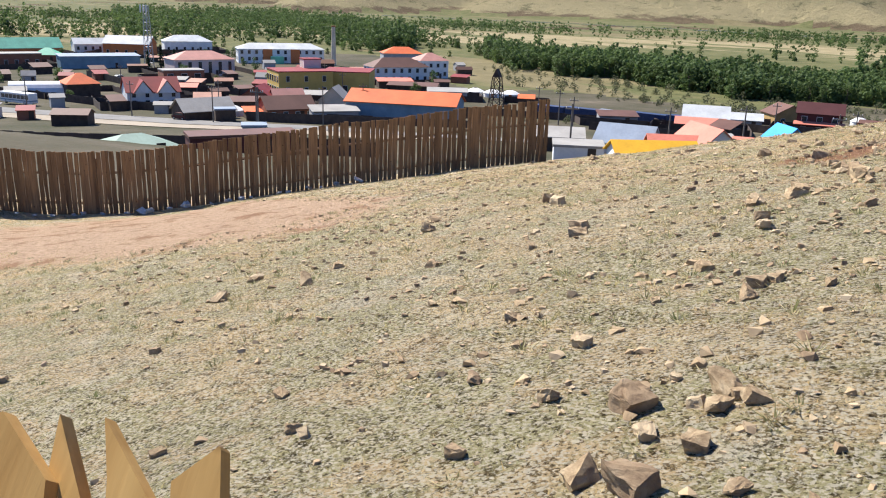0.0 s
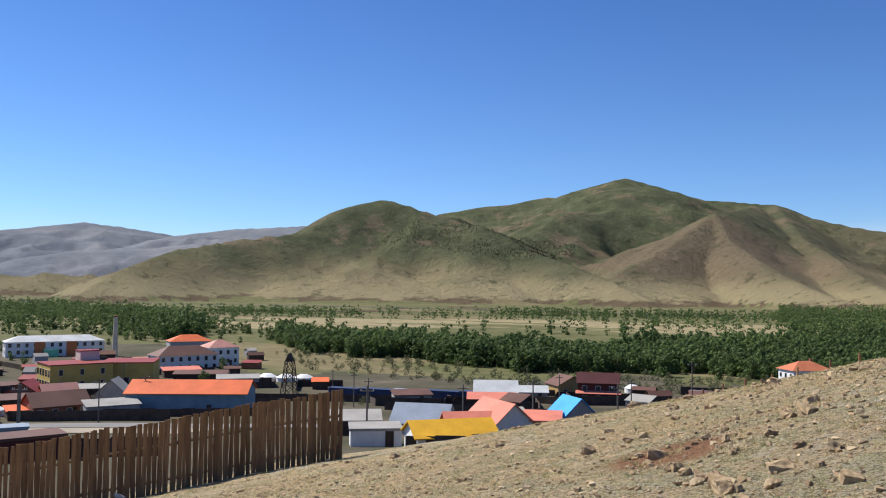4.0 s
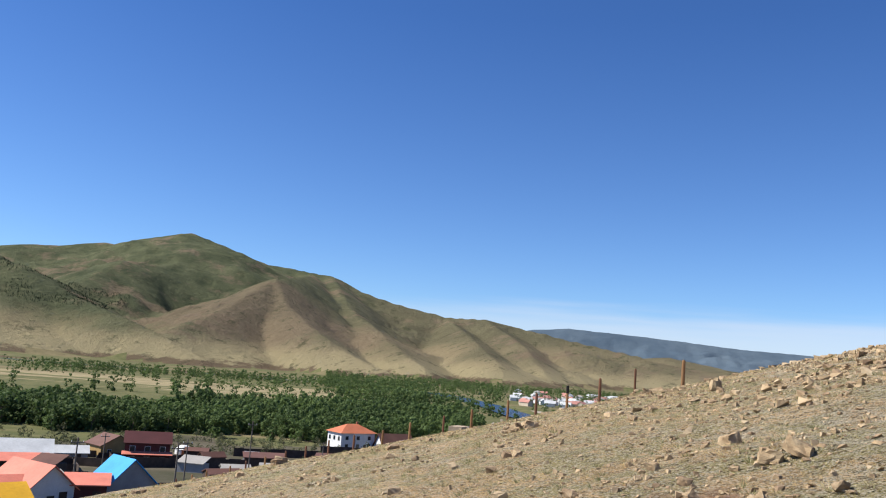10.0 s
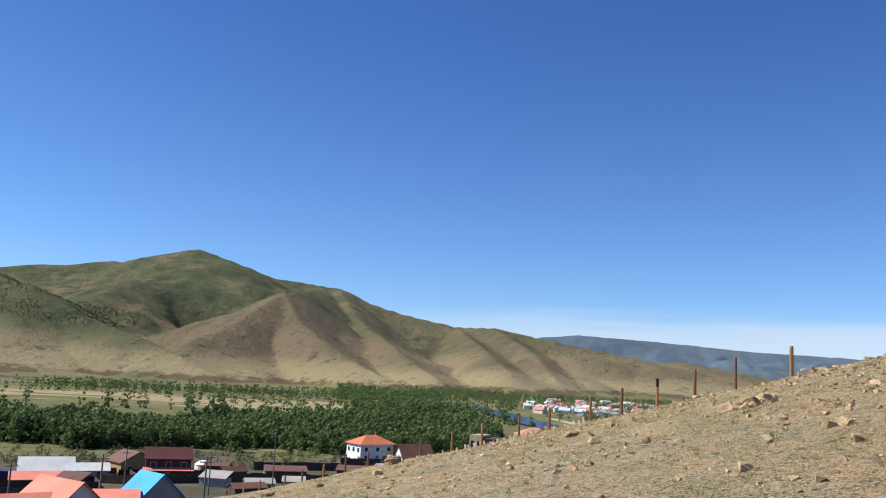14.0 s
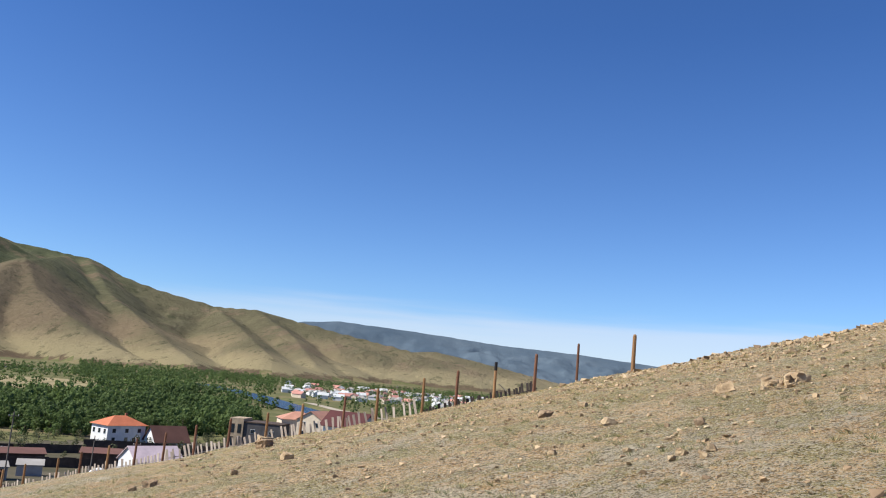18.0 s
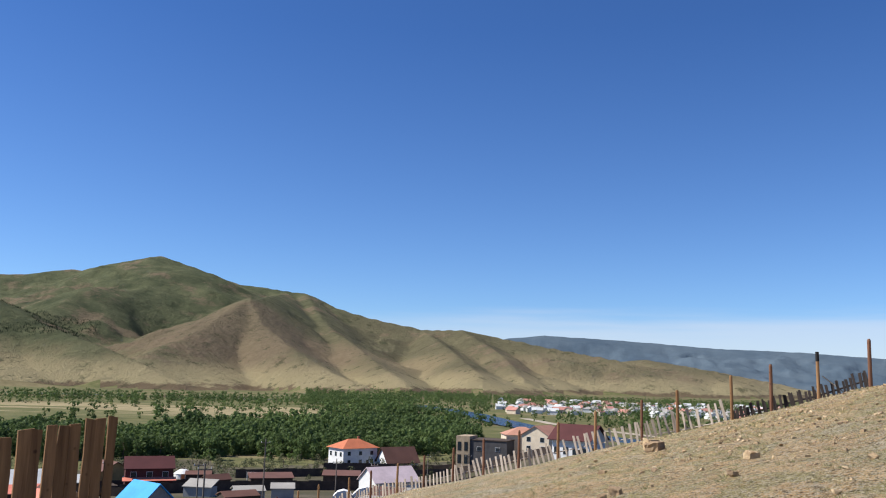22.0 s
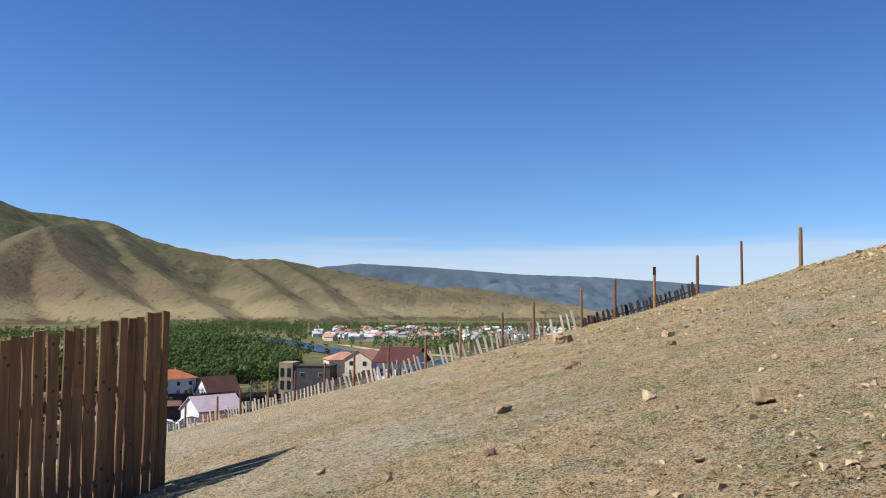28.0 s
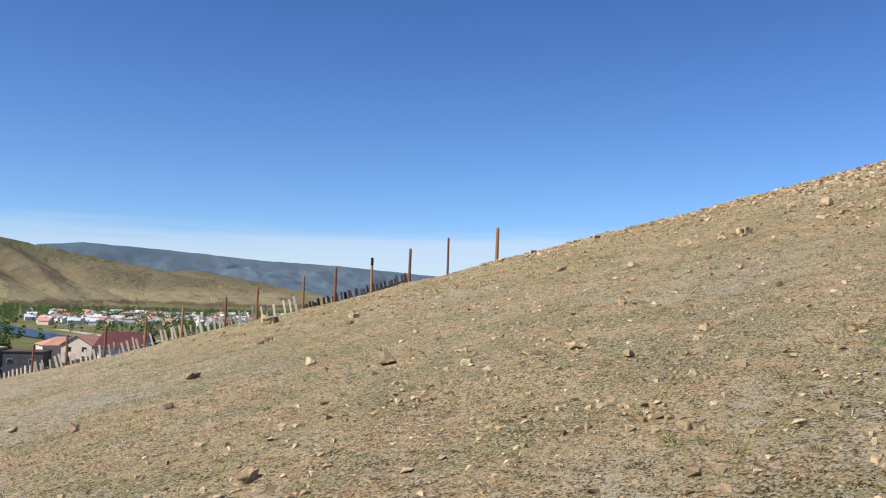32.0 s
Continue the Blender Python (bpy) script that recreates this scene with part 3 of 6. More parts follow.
def board_fence():
    rng = random.Random(4)
    way = Vector((math.cos(radians(FENCE_TURN)), math.sin(radians(FENCE_TURN))))
    base = thing("board_fence", FENCE_END.x, FENCE_END.y, 0, FENCE_TURN,
                 "tall fence of rough upright brown boards with gaps between them", "fence")
    s, tops = 0.0, []
    while s < 19.5:
        w = rng.uniform(0.105, 0.165)
        gap = rng.choice((0.006, 0.01, 0.018, 0.028, 0.04)) * rng.uniform(0.6, 1.3)
        c = FENCE_END + way * (s + w / 2)
        g = ground_at(c.x, c.y) - 0.06
        h = (2.17 if s < 1.0 else 2.1) + rng.uniform(-0.035, 0.035)
        if s >= 1.9:
            h = 2.1 + rng.uniform(-0.02, 0.02)
        ob = part("board", plank_bm(rng, w, h + 0.06, 0.024, rng.uniform(-0.012, 0.012)), BOARD, base)
        ob.matrix_basis = pose(s + w / 2, rng.uniform(-0.006, 0.006), g, 0, rng.uniform(-0.9, 0.9), 0)
        tops.append((s + w / 2, g + 0.06))
        s += w + gap
    # rails and posts on the far side
    for lift in (0.35, 1.35):
        for (s0, g0), (s1, g1) in zip(tops[::16], tops[16::16] + [tops[-1]]):
            part("rail", beam((s0, -0.035, g0 + lift), (s1 + 0.1, -0.035, g1 + lift), 0.045, 0.045, 4), RAIL, base)
    for s0, g0 in tops[1::16]:
        part("post", beam((s0, -0.13, g0 - 0.1), (s0, -0.13, g0 + 1.85), 0.06, 0.055, 8), RAIL, base)


board_fence()

# ---- the slanted picket fence on the crest ----
POST = wood("orange_log_post", (0.20, 0.10, 0.045), (0.42, 0.25, 0.12))
POSTDARK = wood("dark_red_log_post", (0.11, 0.05, 0.03), (0.25, 0.125, 0.075))
PALE = wood("grey_weathered_picket", (0.34, 0.275, 0.215), (0.64, 0.56, 0.47))
DARKP = wood("blackened_picket", (0.022, 0.018, 0.016), (0.065, 0.05, 0.045))
CHAR = plain("charred_tip", (0.02, 0.018, 0.018), 0.9)
LINE = [(11.20, 31.67, 1.38, 0.075, 1), (9.68, 33.07, 0.94, 0.05, 0), (8.49, 34.23, 0.46, 0.065, 0), (7.35, 35.52, 0.04, 0.06, 2), (6.15, 36.63, -0.39, 0.065, 0), (4.98, 37.34, -0.80, 0.06, 1), (3.42, 38.78, -1.39, 0.065, 1), (2.12, 39.07, -1.80, 0.055, 0), (0.52, 40.04, -2.29, 0.06, 1), (-0.84, 40.86, -2.80, 0.06, 1), (-2.32, 41.75, -3.21, 0.06, 0)]


def fence_posts():
    rng = random.Random(8)
    line = list(LINE)
    x, y, z, _, _ = line[-1]
    for k in range(1, 13):
        line.append((x - 1.27 * k + rng.uniform(-0.2, 0.2), y + 0.92 * k + rng.uniform(-0.15, 0.15), z - 0.45 * k, 0.055, rng.choice((0, 1))))
    for x, y, top, r, look_ in line:
        g = min(ground_at(x, y), top - 1.45)
        ob = thing("fence_post", x, y, g - 0.2, rng.uniform(0, 360),
                   {0: "upright dark reddish log fence post", 1: "upright pale orange peeled log fence post", 2: "upright log fence post with a charred black tip"}[look_],
                   "fence post", "posts along the picket fence")
        h = top - g + 0.2
        lean = rng.uniform(-0.03, 0.03)
        bm = bmesh.new()
        add_beam(bm, (0, 0, 0), (lean * 0.5, 0, h * 0.5), r, r * 0.97, 9)
        add_beam(bm, (lean * 0.5, 0, h * 0.5), (lean, 0.01, h - 0.06), r * 0.97, r * 0.9, 9)
        add_beam(bm, (lean, 0.01, h - 0.06), (lean, 0.01, h), r * 0.9, r * 0.55, 9)
        part("log", bm, POSTDARK if look_ == 0 else POST, ob)
        if look_ == 2:
            part("tip", beam((lean, 0.01, h - 0.32), (lean, 0.01, h + 0.005), r * 1.04, r, 9), CHAR, ob, "charred black tip")
    return line


def picket_fences(line):
    """Pickets nailed to two rails a little behind the posts, all leaning the same way."""
    rng = random.Random(15)
    path = [Vector((x, y)) for x, y, *_ in line]
    away = Vector((0.61, 0.79)) * 0.25
    pale = tagged(new("picket_fence"), "low slanted fence of bleached grey pickets beyond the posts", "fence")
    n = 8
    for k, (a, b) in list(enumerate(zip(path, path[1:])))[5:]:
        for i in range(n):
            c = a.lerp(b, i / n) + away
            g = max(ground_at(c.x, c.y), line[k][2] + (line[k + 1][2] - line[k][2]) * i / n - 1.75) - 0.04
            hgt = rng.uniform(0.86, 1.06)
            if rng.random() < 0.06:
                continue
            ob = part("picket", plank_bm(rng, rng.uniform(0.07, 0.11), hgt, 0.02, rng.uniform(-0.01, 0.01), 0.005, 2), PALE, pale)
            ob.matrix_basis = pose(c.x, c.y, g, 0, -rng.uniform(8, 19) * (1 if k < 12 else 0.5), math.degrees(math.atan2((a - b).y, (a - b).x)))
        for lift in (0.28, 0.68):
            ga, gb = (ground_at(*(v + away)) + lift for v in (a, b))
            pa, pb = a + away * 1.35, b + away * 1.35
            part("rail", beam((pa.x, pa.y, ga), (pb.x, pb.y, gb), 0.02, 0.02, 4), PALE, pale)


def dark_pickets(line):
    """Blackened pickets behind the upper posts, and a loose pole caught in them."""
    rng = random.Random(21)
    base = tagged(new("picket_fence"), "low slanted fence of blackened pickets behind the upper posts", "fence")
    away = Vector((0.61, 0.79)) * 0.32
    for k in range(2, 5):
        a, b = (Vector(line[i][:2]) + away for i in (k, k + 1))
        turn = math.degrees(math.atan2((a - b).y, (a - b).x))
        for i in range(13):
            c = a.lerp(b, i / 13)
            foot = max(ground_at(c.x, c.y), ground_at(*(c - away)) - 0.03)
            ob = part("picket", plank_bm(rng, rng.uniform(0.075, 0.1), rng.uniform(0.98, 1.12), 0.02, rng.uniform(-0.01, 0.01), 0.004, 2), DARKP, base)
            ob.matrix_basis = pose(c.x, c.y, foot - 0.03, 0, rng.uniform(-16, -6), turn)
        for lift in (0.3, 0.76):
            ga, gb = (ground_at(v.x, v.y) + lift for v in (a, b))
            part("rail", beam((a.x + 0.03, a.y + 0.04, ga), (b.x + 0.03, b.y + 0.04, gb), 0.03, 0.03, 4), DARKP, base)
    x, y = Vector(line[3][:2]).lerp(Vector(line[2][:2]), 0.3) + away
    g = ground_at(x, y)
    part("loose_pole", beam((x + 0.45, y - 0.1, g + 0.55), (x - 0.35, y + 0.2, g + 1.25), 0.025, 0.02, 6), PALE, base, "pale loose pole leaning on the pickets")


POSTS = fence_posts()
picket_fences(POSTS)
dark_pickets(POSTS)

# ---- pale pointed pickets beside the start ----
FRESH = wood("fresh_yellow_pine", (0.38, 0.19, 0.048), (0.72, 0.45, 0.155), knots=True)


def start_pickets():
    """Four sharpened stakes of fresh pine leaning away and aslant, with a rail behind."""
    base = tagged(new("pointed_picket_fence"), "short run of fresh yellow pine pickets with cut points", "fence")
    aslant = Vector((0.33, -1.0))
    for x, y, z, right, left in ((5.862, -5.060, 0.647, (0.105, -0.073), (-0.011, -0.007)), (5.907, -5.002, 0.640, (0.078, -0.100), (0.018, -0.086)),
                                 (5.948, -4.958, 0.636, (0.106, -0.092), (0.037, -0.079)), (6.121, -4.884, 0.637, (0.004, -0.004), (-0.051, -0.055))):
        r, q = Vector(right), Vector(left)
        shape = [(0, 0), tuple(r), tuple(r + aslant * 1.6), tuple(q + aslant * 1.6), tuple(q)]
        bm = bmesh.new()
        front, back = ([bm.verts.new((px, py, pz)) for px, pz in shape] for py in (0.0, 0.028))
        bm.faces.new(front)
        bm.faces.new(back[::-1])
        for k in range(5):
            bm.faces.new((front[k], back[k], back[(k + 1) % 5], front[(k + 1) % 5]))
        bmesh.ops.recalc_face_normals(bm, faces=bm.faces)
        ob = part("picket", bm, FRESH, base)
        ob.matrix_basis = pose(x + 1.383, y - 1.428, z + 0.194, -40, 0, 28)
    part("rail", beam((7.36, -5.98, 0.21), (8.00, -5.63, 0.21), 0.03, 0.03, 4), FRESH, base)


start_pickets()

# ---- river ----
def water_material():
    m, ns, ls, b = shader("river_water", 0.22, 0, 0.3)
    b.inputs["Base Color"].default_value = (0.010, 0.024, 0.040, 1)
    relief(ns, ls, b, noise_tex(ns, ls, place(ns), 0.35, 4), 1.0, 0.9)
    return m


WATER = water_material()
GRAVEL = plain("river_gravel", (0.42, 0.36, 0.27), 0.95, 0.3, 0.12)


def build_river():
    verts, faces = [], []
    pts = [Vector(p) for p in RIVER]
    for k, p in enumerate(pts):
        d = (pts[min(k + 1, len(pts) - 1)] - pts[max(k - 1, 0)]).normalized()
        n = Vector((-d.y, d.x)) * 13
        verts += [(p.x + n.x, p.y + n.y, -30.75), (p.x - n.x, p.y - n.y, -30.75)]
        if k:
            faces.append((2 * k - 2, 2 * k, 2 * k + 1, 2 * k - 1))
    tagged(new("water", mesh_from("water", verts, faces, [WATER])), "dark blue river winding between gravel banks", "river", kind="structure")


build_river()

# ---- town: materials ----
WHITE = plain("white_plaster", (0.74, 0.74, 0.72), 0.85, 0.15, 0.5)
CREAM = plain("cream_plaster", (0.66, 0.56, 0.42), 0.85, 0.18, 0.5)
RAWBLOCK = plain("raw_sandy_block_wall", (0.44, 0.34, 0.23), 0.92, 0.35, 0.6)
DARKBLOCK = plain("dark_grey_block_wall", (0.10, 0.095, 0.095), 0.92, 0.3, 0.6)
YELLOW = plain("yellow_plaster", (0.60, 0.41, 0.11), 0.85, 0.15, 0.4)
PINKISH = plain("pale_pink_plaster", (0.62, 0.50, 0.45), 0.85, 0.15, 0.5)
GREY = plain("grey_plaster", (0.36, 0.36, 0.36), 0.9, 0.2, 0.5)
BRICK = plain("red_brown_brick", (0.30, 0.12, 0.07), 0.9, 0.25, 0.7)
ORANGEWALL = plain("orange_render", (0.62, 0.20, 0.07), 0.85, 0.15, 0.5)
TIMBER = plain("old_dark_timber", (0.085, 0.06, 0.045), 0.9, 0.35, 0.8)
MAROONWALL = plain("maroon_siding", (0.11, 0.035, 0.03), 0.8, 0.25, 0.8)
BLUEWALL = plain("blue_grey_sheet_wall", (0.20, 0.30, 0.36), 0.6, 0.2, 0.5)
OCHREWALL = plain("ochre_wall", (0.40, 0.26, 0.10), 0.85, 0.2, 0.6)
NAVY = plain("navy_container_paint", (0.035, 0.06, 0.14), 0.5, 0.25, 0.6)
STEEL = plain("galvanised_steel", (0.42, 0.43, 0.44), 0.45, 0.25, 1.0, metal=0.6)


def tin(name, colour, rough=0.65):
    return plain(name, colour, rough, 0.2, 0.25, spec=0.2, each=0.08)


R_ORANGE, R_SALMON, R_YELLOW = tin("orange_tin_roof", (0.72, 0.15, 0.045)), tin("salmon_tin_roof", (0.66, 0.215, 0.145)), tin("yellow_tin_roof", (0.78, 0.42, 0.03))
R_BLUE, R_MAROON, R_WHITE = tin("bright_blue_tin_roof", (0.05, 0.36, 0.80)), tin("maroon_tin_roof", (0.085, 0.027, 0.025)), tin("white_tin_roof", (0.56, 0.57, 0.56))
R_RED, R_PINK, R_GREY = tin("crimson_tin_roof", (0.27, 0.05, 0.045)), tin("faded_pink_roof", (0.50, 0.24, 0.19)), tin("grey_slate_sheet_roof", (0.34, 0.32, 0.29), 0.8)
R_GREEN, R_SLATE, R_BROWN = tin("mint_green_roof", (0.20, 0.56, 0.36)), tin("slate_blue_roof", (0.27, 0.32, 0.39)), tin("brown_tile_roof", (0.15, 0.075, 0.055))
R_FADED = tin("faded_orange_roof", (0.54, 0.175, 0.085))
R_RUST = tin("rusty_sheet_roof", (0.22, 0.10, 0.06))
R_PEACH = tin("dusty_peach_roof", (0.46, 0.235, 0.16))
R_PALEGREEN = tin("pale_grey_green_roof", (0.27, 0.36, 0.29))
R_PALEPINK = tin("pale_lilac_sheet_roof", (0.62, 0.50, 0.52))
PANE = bpy.data.materials.new("window_glass")
PANE.use_nodes = True
PANE.node_tree.nodes["Principled BSDF"].inputs["Base Color"].default_value = (0.02, 0.028, 0.035, 1)
PANE.node_tree.nodes["Principled BSDF"].inputs["Roughness"].default_value = 0.12
FRAME = plain("white_window_frame", (0.7, 0.7, 0.68), 0.6)


def slab(corners, thick):
    """A roof plane: four corners lifted by its thickness."""
    bm = bmesh.new()
    low = [bm.verts.new(c) for c in corners]
    high = [bm.verts.new((x, y, z + thick)) for x, y, z in corners]
    bm.faces.new(low[::-1])
    bm.faces.new(high)
    n = len(corners)
    for k in range(n):
        bm.faces.new((low[k], low[(k + 1) % n], high[(k + 1) % n], high[k]))
    return bm


def prism(outline, y0, y1):
    """An outline in x and z pushed through from y0 to y1."""
    bm = bmesh.new()
    a, b = ([bm.verts.new((x, y, z)) for x, z in outline] for y in (y0, y1))
    bm.faces.new(a)
    bm.faces.new(b[::-1])
    n = len(outline)
    for k in range(n):
        bm.faces.new((a[k], b[k], b[(k + 1) % n], a[(k + 1) % n]))
    return bm


def add_window(base, x, y, z, w, h, side="front", frame=FRAME):
    """A framed pane set in a wall: the front looks along -y, the sides along x."""
    if side == "front":
        fr = part("window", box(x - w / 2 - 0.09, x + w / 2 + 0.09, y - 0.05, y + 0.02, z - 0.09, z + h + 0.09), frame, base)
        part("pane", box(x - w / 2, x + w / 2, y - 0.09, y - 0.03, z, z + h), PANE, fr)
    else:
        k = 1 if side == "right" else -1
        fr = part("window", box(*sorted((x, x + k * 0.05)), y - w / 2 - 0.09, y + w / 2 + 0.09, z - 0.09, z + h + 0.09), frame, base)
        part("pane", box(*sorted((x + k * 0.03, x + k * 0.09)), y - w / 2, y + w / 2, z, z + h), PANE, fr)


PLOTS = []


def house(name, label, x, y, w, d, h, rise, wall, roof, turn=0.0, style="gable", rows=(), sides=(), door=True, over=0.4,
          category="house", lift=0.0, chimney=False, group=""):
    """A building whose front looks back up the hill, turned by so many degrees. style: gable (ridge across), front (gable
    to the front), hip, flat or shed. rows: windows on the front as (height, count, width, tall); sides: the same on both ends."""
    PLOTS.append((x, y, w, d, math.degrees(math.atan2(-x, y)) + turn))
    base = thing(name, x, y, ground_at(x, y) - 0.5 + lift, math.degrees(math.atan2(-x, y)) + turn, label, category, group)
    top = h + 0.5
    hw, hd = w / 2, d / 2
    if style == "gable":
        bm = bmesh.new()
        outline = [(-hd, 0), (hd, 0), (hd, top), (0, top + rise), (-hd, top)]
        a, b = ([bm.verts.new((sx, py, pz)) for py, pz in outline] for sx in (-hw, hw))
        bm.faces.new(a[::-1])
        bm.faces.new(b)
        for k in range(5):
            bm.faces.new((a[k], a[(k + 1) % 5], b[(k + 1) % 5], b[k]))
        part("wall", bm, wall, base)
        e = rise / hd * over
        for s in (-1, 1):
            c = [(-hw - over, s * (hd + over), top - e), (hw + over, s * (hd + over), top - e), (hw + over, 0, top + rise), (-hw - over, 0, top + rise)]
            part("roof", slab(c if s < 0 else c[::-1], 0.14), roof, base)
    elif style == "front":
        part("wall", prism([(-hw, 0), (hw, 0), (hw, top), (0, top + rise), (-hw, top)], -hd, hd), wall, base)
        e = rise / hw * over
        for s in (-1, 1):
            c = [(s * (hw + over), -hd - over, top - e), (0, -hd - over, top + rise), (0, hd + over, top + rise), (s * (hw + over), hd + over, top - e)]
            part("roof", slab(c if s < 0 else c[::-1], 0.14), roof, base)
    elif style == "hip":
        part("wall", box(-hw, hw, -hd, hd, 0, top), wall, base)
        bm = bmesh.new()
        k = max(hw - hd, hw * 0.15)
        v = [bm.verts.new(c) for c in ((-hw - over, -hd - over, top), (hw + over, -hd - over, top), (hw + over, hd + over, top), (-hw - over, hd + over, top),
                                       (-k, 0, top + rise), (k, 0, top + rise))]
        for f in ((0, 1, 5, 4), (1, 2, 5), (2, 3, 4, 5), (3, 0, 4), (3, 2, 1, 0)):
            bm.faces.new([v[q] for q in f])
        part("roof", bm, roof, base)
    elif style == "shed":
        part("wall", box(-hw, hw, -hd, hd, 0, top), wall, base)
        part("roof", slab([(-hw - over, -hd - over, top + 0.01), (hw + over, -hd - over, top + 0.01), (hw + over, hd + over, top + rise), (-hw - over, hd + over, top + rise)], 0.14), roof, base)
    else:
        part("wall", box(-hw, hw, -hd, hd, 0, top), wall, base)
        part("roof", box(-hw - 0.15, hw + 0.15, -hd - 0.15, hd + 0.15, top, top + 0.3), roof, base)
    for z, n, ww, tall in rows:
        for k in range(n):
            add_window(base, -hw + w * (k + 0.5) / n, -hd, z + 0.5, ww, tall)
    for z, n, ww, tall in sides:
        for k in range(n):
            add_window(base, hw, -hd + d * (k + 0.5) / n, z + 0.5, ww, tall, "right")
            add_window(base, -hw, -hd + d * (k + 0.5) / n, z + 0.5, ww, tall, "left")
    if door:
        part("door", box(hw * 0.35, hw * 0.35 + 1.0, -hd - 0.07, -hd + 0.02, 0.5, 2.55), TIMBER, base)
    if chimney:
        part("chimney", box(hw * 0.3, hw * 0.3 + 0.6, 0.2, 0.8, top + rise * 0.5, top + rise + 0.7), BRICK, base)
    return base


# ---- town: nearer roofs under the hill ----
house("house", "low house with a bright yellow corrugated roof and white gable", -41.6, 77.5, 9.2, 5.6, 1.9, 1.35, WHITE, R_YELLOW, 20, over=0.4)
house("shed", "white outbuilding with a flat grey roof", -52, 77.5, 6.0, 5, 2.1, 0.3, WHITE, R_GREY, 5, "flat", category="shed")
house("house", "low house with a slate-blue sheet roof", -60.7, 102, 8.0, 7, 2.0, 2.3, WHITE, R_SLATE, -12)
house("house", "house with a steep salmon tin roof and white gable", -47.8, 101.5, 6.3, 8.5, 2.4, 2.7, WHITE, R_SALMON, 32, "front", rows=((0.6, 1, 0.9, 1.1),))
house("annex", "low annex with a salmon tin roof", -50.5, 97.5, 6.5, 5, 2.2, 1.3, BRICK, R_SALMON, 12, category="annex")
house("annex", "dark red annex with a flat salmon roof", -42.4, 104.5, 4.8, 5, 2.7, 0.7, MAROONWALL, R_SALMON, 0, "shed", category="annex")
house("house", "house with a bright blue tin roof and grey gable", -40.6, 111, 7.4, 5.2, 2.4, 3.4, GREY, R_BLUE, 30, "front", door=False)
house("shed", "half-built grey shed with an open roof frame", -33.5, 124, 6, 5, 1.9, 0.2, GREY, TIMBER, 10, "flat", category="shed")
house("house", "two-storey red house with a white sheet roof", -87, 176, 10, 8, 3.4, 2.4, BRICK, R_WHITE, 2, rows=((0.8, 3, 1.0, 1.2),))
house("porch_building", "low building with a salmon roof before a red house", -84, 168, 10.5, 5, 2.1, 1.0, TIMBER, R_SALMON, 2, "shed", category="porch")
house("house", "small house with a pale sheet roof", -87.5, 198, 7.5, 6, 2.2, 1.3, GREY, R_WHITE, 4)
house("house", "ochre house with a brown gable roof", -85, 215, 9, 8, 3.2, 2.3, OCHREWALL, R_BROWN, 28, "front", rows=((0.9, 2, 1, 1.2),))
maroon = house("house", "two-storey dark maroon house with a maroon tin roof", -70.5, 201, 10.0, 9, 5.4, 2.1, MAROONWALL, R_MAROON, 2, rows=((0.9, 3, 1.1, 1.3), (3.4, 3, 1.1, 1.2)))
part("balcony_roof", slab([(-5.6, -6.2, 3.3), (5.6, -6.2, 3.3), (5.6, -4.5, 3.9), (-5.6, -4.5, 3.9)], 0.12), R_SALMON, maroon)
house("shed", "low dark timber shed with a brown roof", -46, 217, 10, 5, 2.4, 0.8, TIMBER, R_BROWN, 5, "shed", category="shed")
house("shed", "low dark timber shed with a brown roof", -30, 228, 9, 5, 2.4, 0.8, TIMBER, R_BROWN, -4, "shed", category="shed")
white2 = house("house", "white two-storey house with an orange tin roof", -33.2, 288, 13.0, 9, 5.8, 2.7, WHITE, R_FADED, 32, "hip", rows=((1.0, 3, 1.1, 1.2), (3.6, 3, 1.1, 1.2)), sides=((3.3, 3, 1.1, 1.3),), chimney=True, over=0.7)
house("house", "white A-frame house with a dark brown roof", -18.5, 287, 11, 8, 2.0, 4.2, WHITE, R_BROWN, 26, over=0.6)
house("shed", "white shed with a pale lilac sheet roof", -16.5, 203, 11, 8, 3.3, 2.8, WHITE, R_PALEPINK, 28)
half = house("house", "half-built two-storey house of dark block with a sandy stair bay", 10.5, 256, 11.0, 9, 7.4, 0.3, DARKBLOCK, TIMBER, -18, "flat", rows=((4.6, 2, 1.2, 1.0),), door=False)
part("bay", box(-9.6, -5.5, -4.9, 2.5, 0, 9.0), RAWBLOCK, half, "raw sandy block stair bay")
for z in (1.4, 5.0):
    for x in (-8.6, -6.6):
        add_window(half, x, -4.9, z, 0.9, 2.3, frame=TIMBER)
house("house", "cream house with a broad peach tin roof", 24.0, 247, 8.5, 9, 5.4, 2.4, CREAM, R_PEACH, -30, "front", rows=((1.0, 2, 1.2, 1.4), (3.6, 2, 1.2, 1.2)))
house("house", "cream house with a peach hipped roof", 19.5, 262, 11, 9, 6.4, 2.2, CREAM, R_PEACH, 10, "hip", rows=((1.0, 3, 1.1, 1.3),))
house("house", "white house with a steep dark maroon roof", 24.6, 190, 8.6, 8.0, 4.3, 2.6, WHITE, R_MAROON, -28, "gable", rows=((0.9, 4, 1.1, 1.5),), sides=((1.0, 2, 1.2, 1.4),), over=0.8)

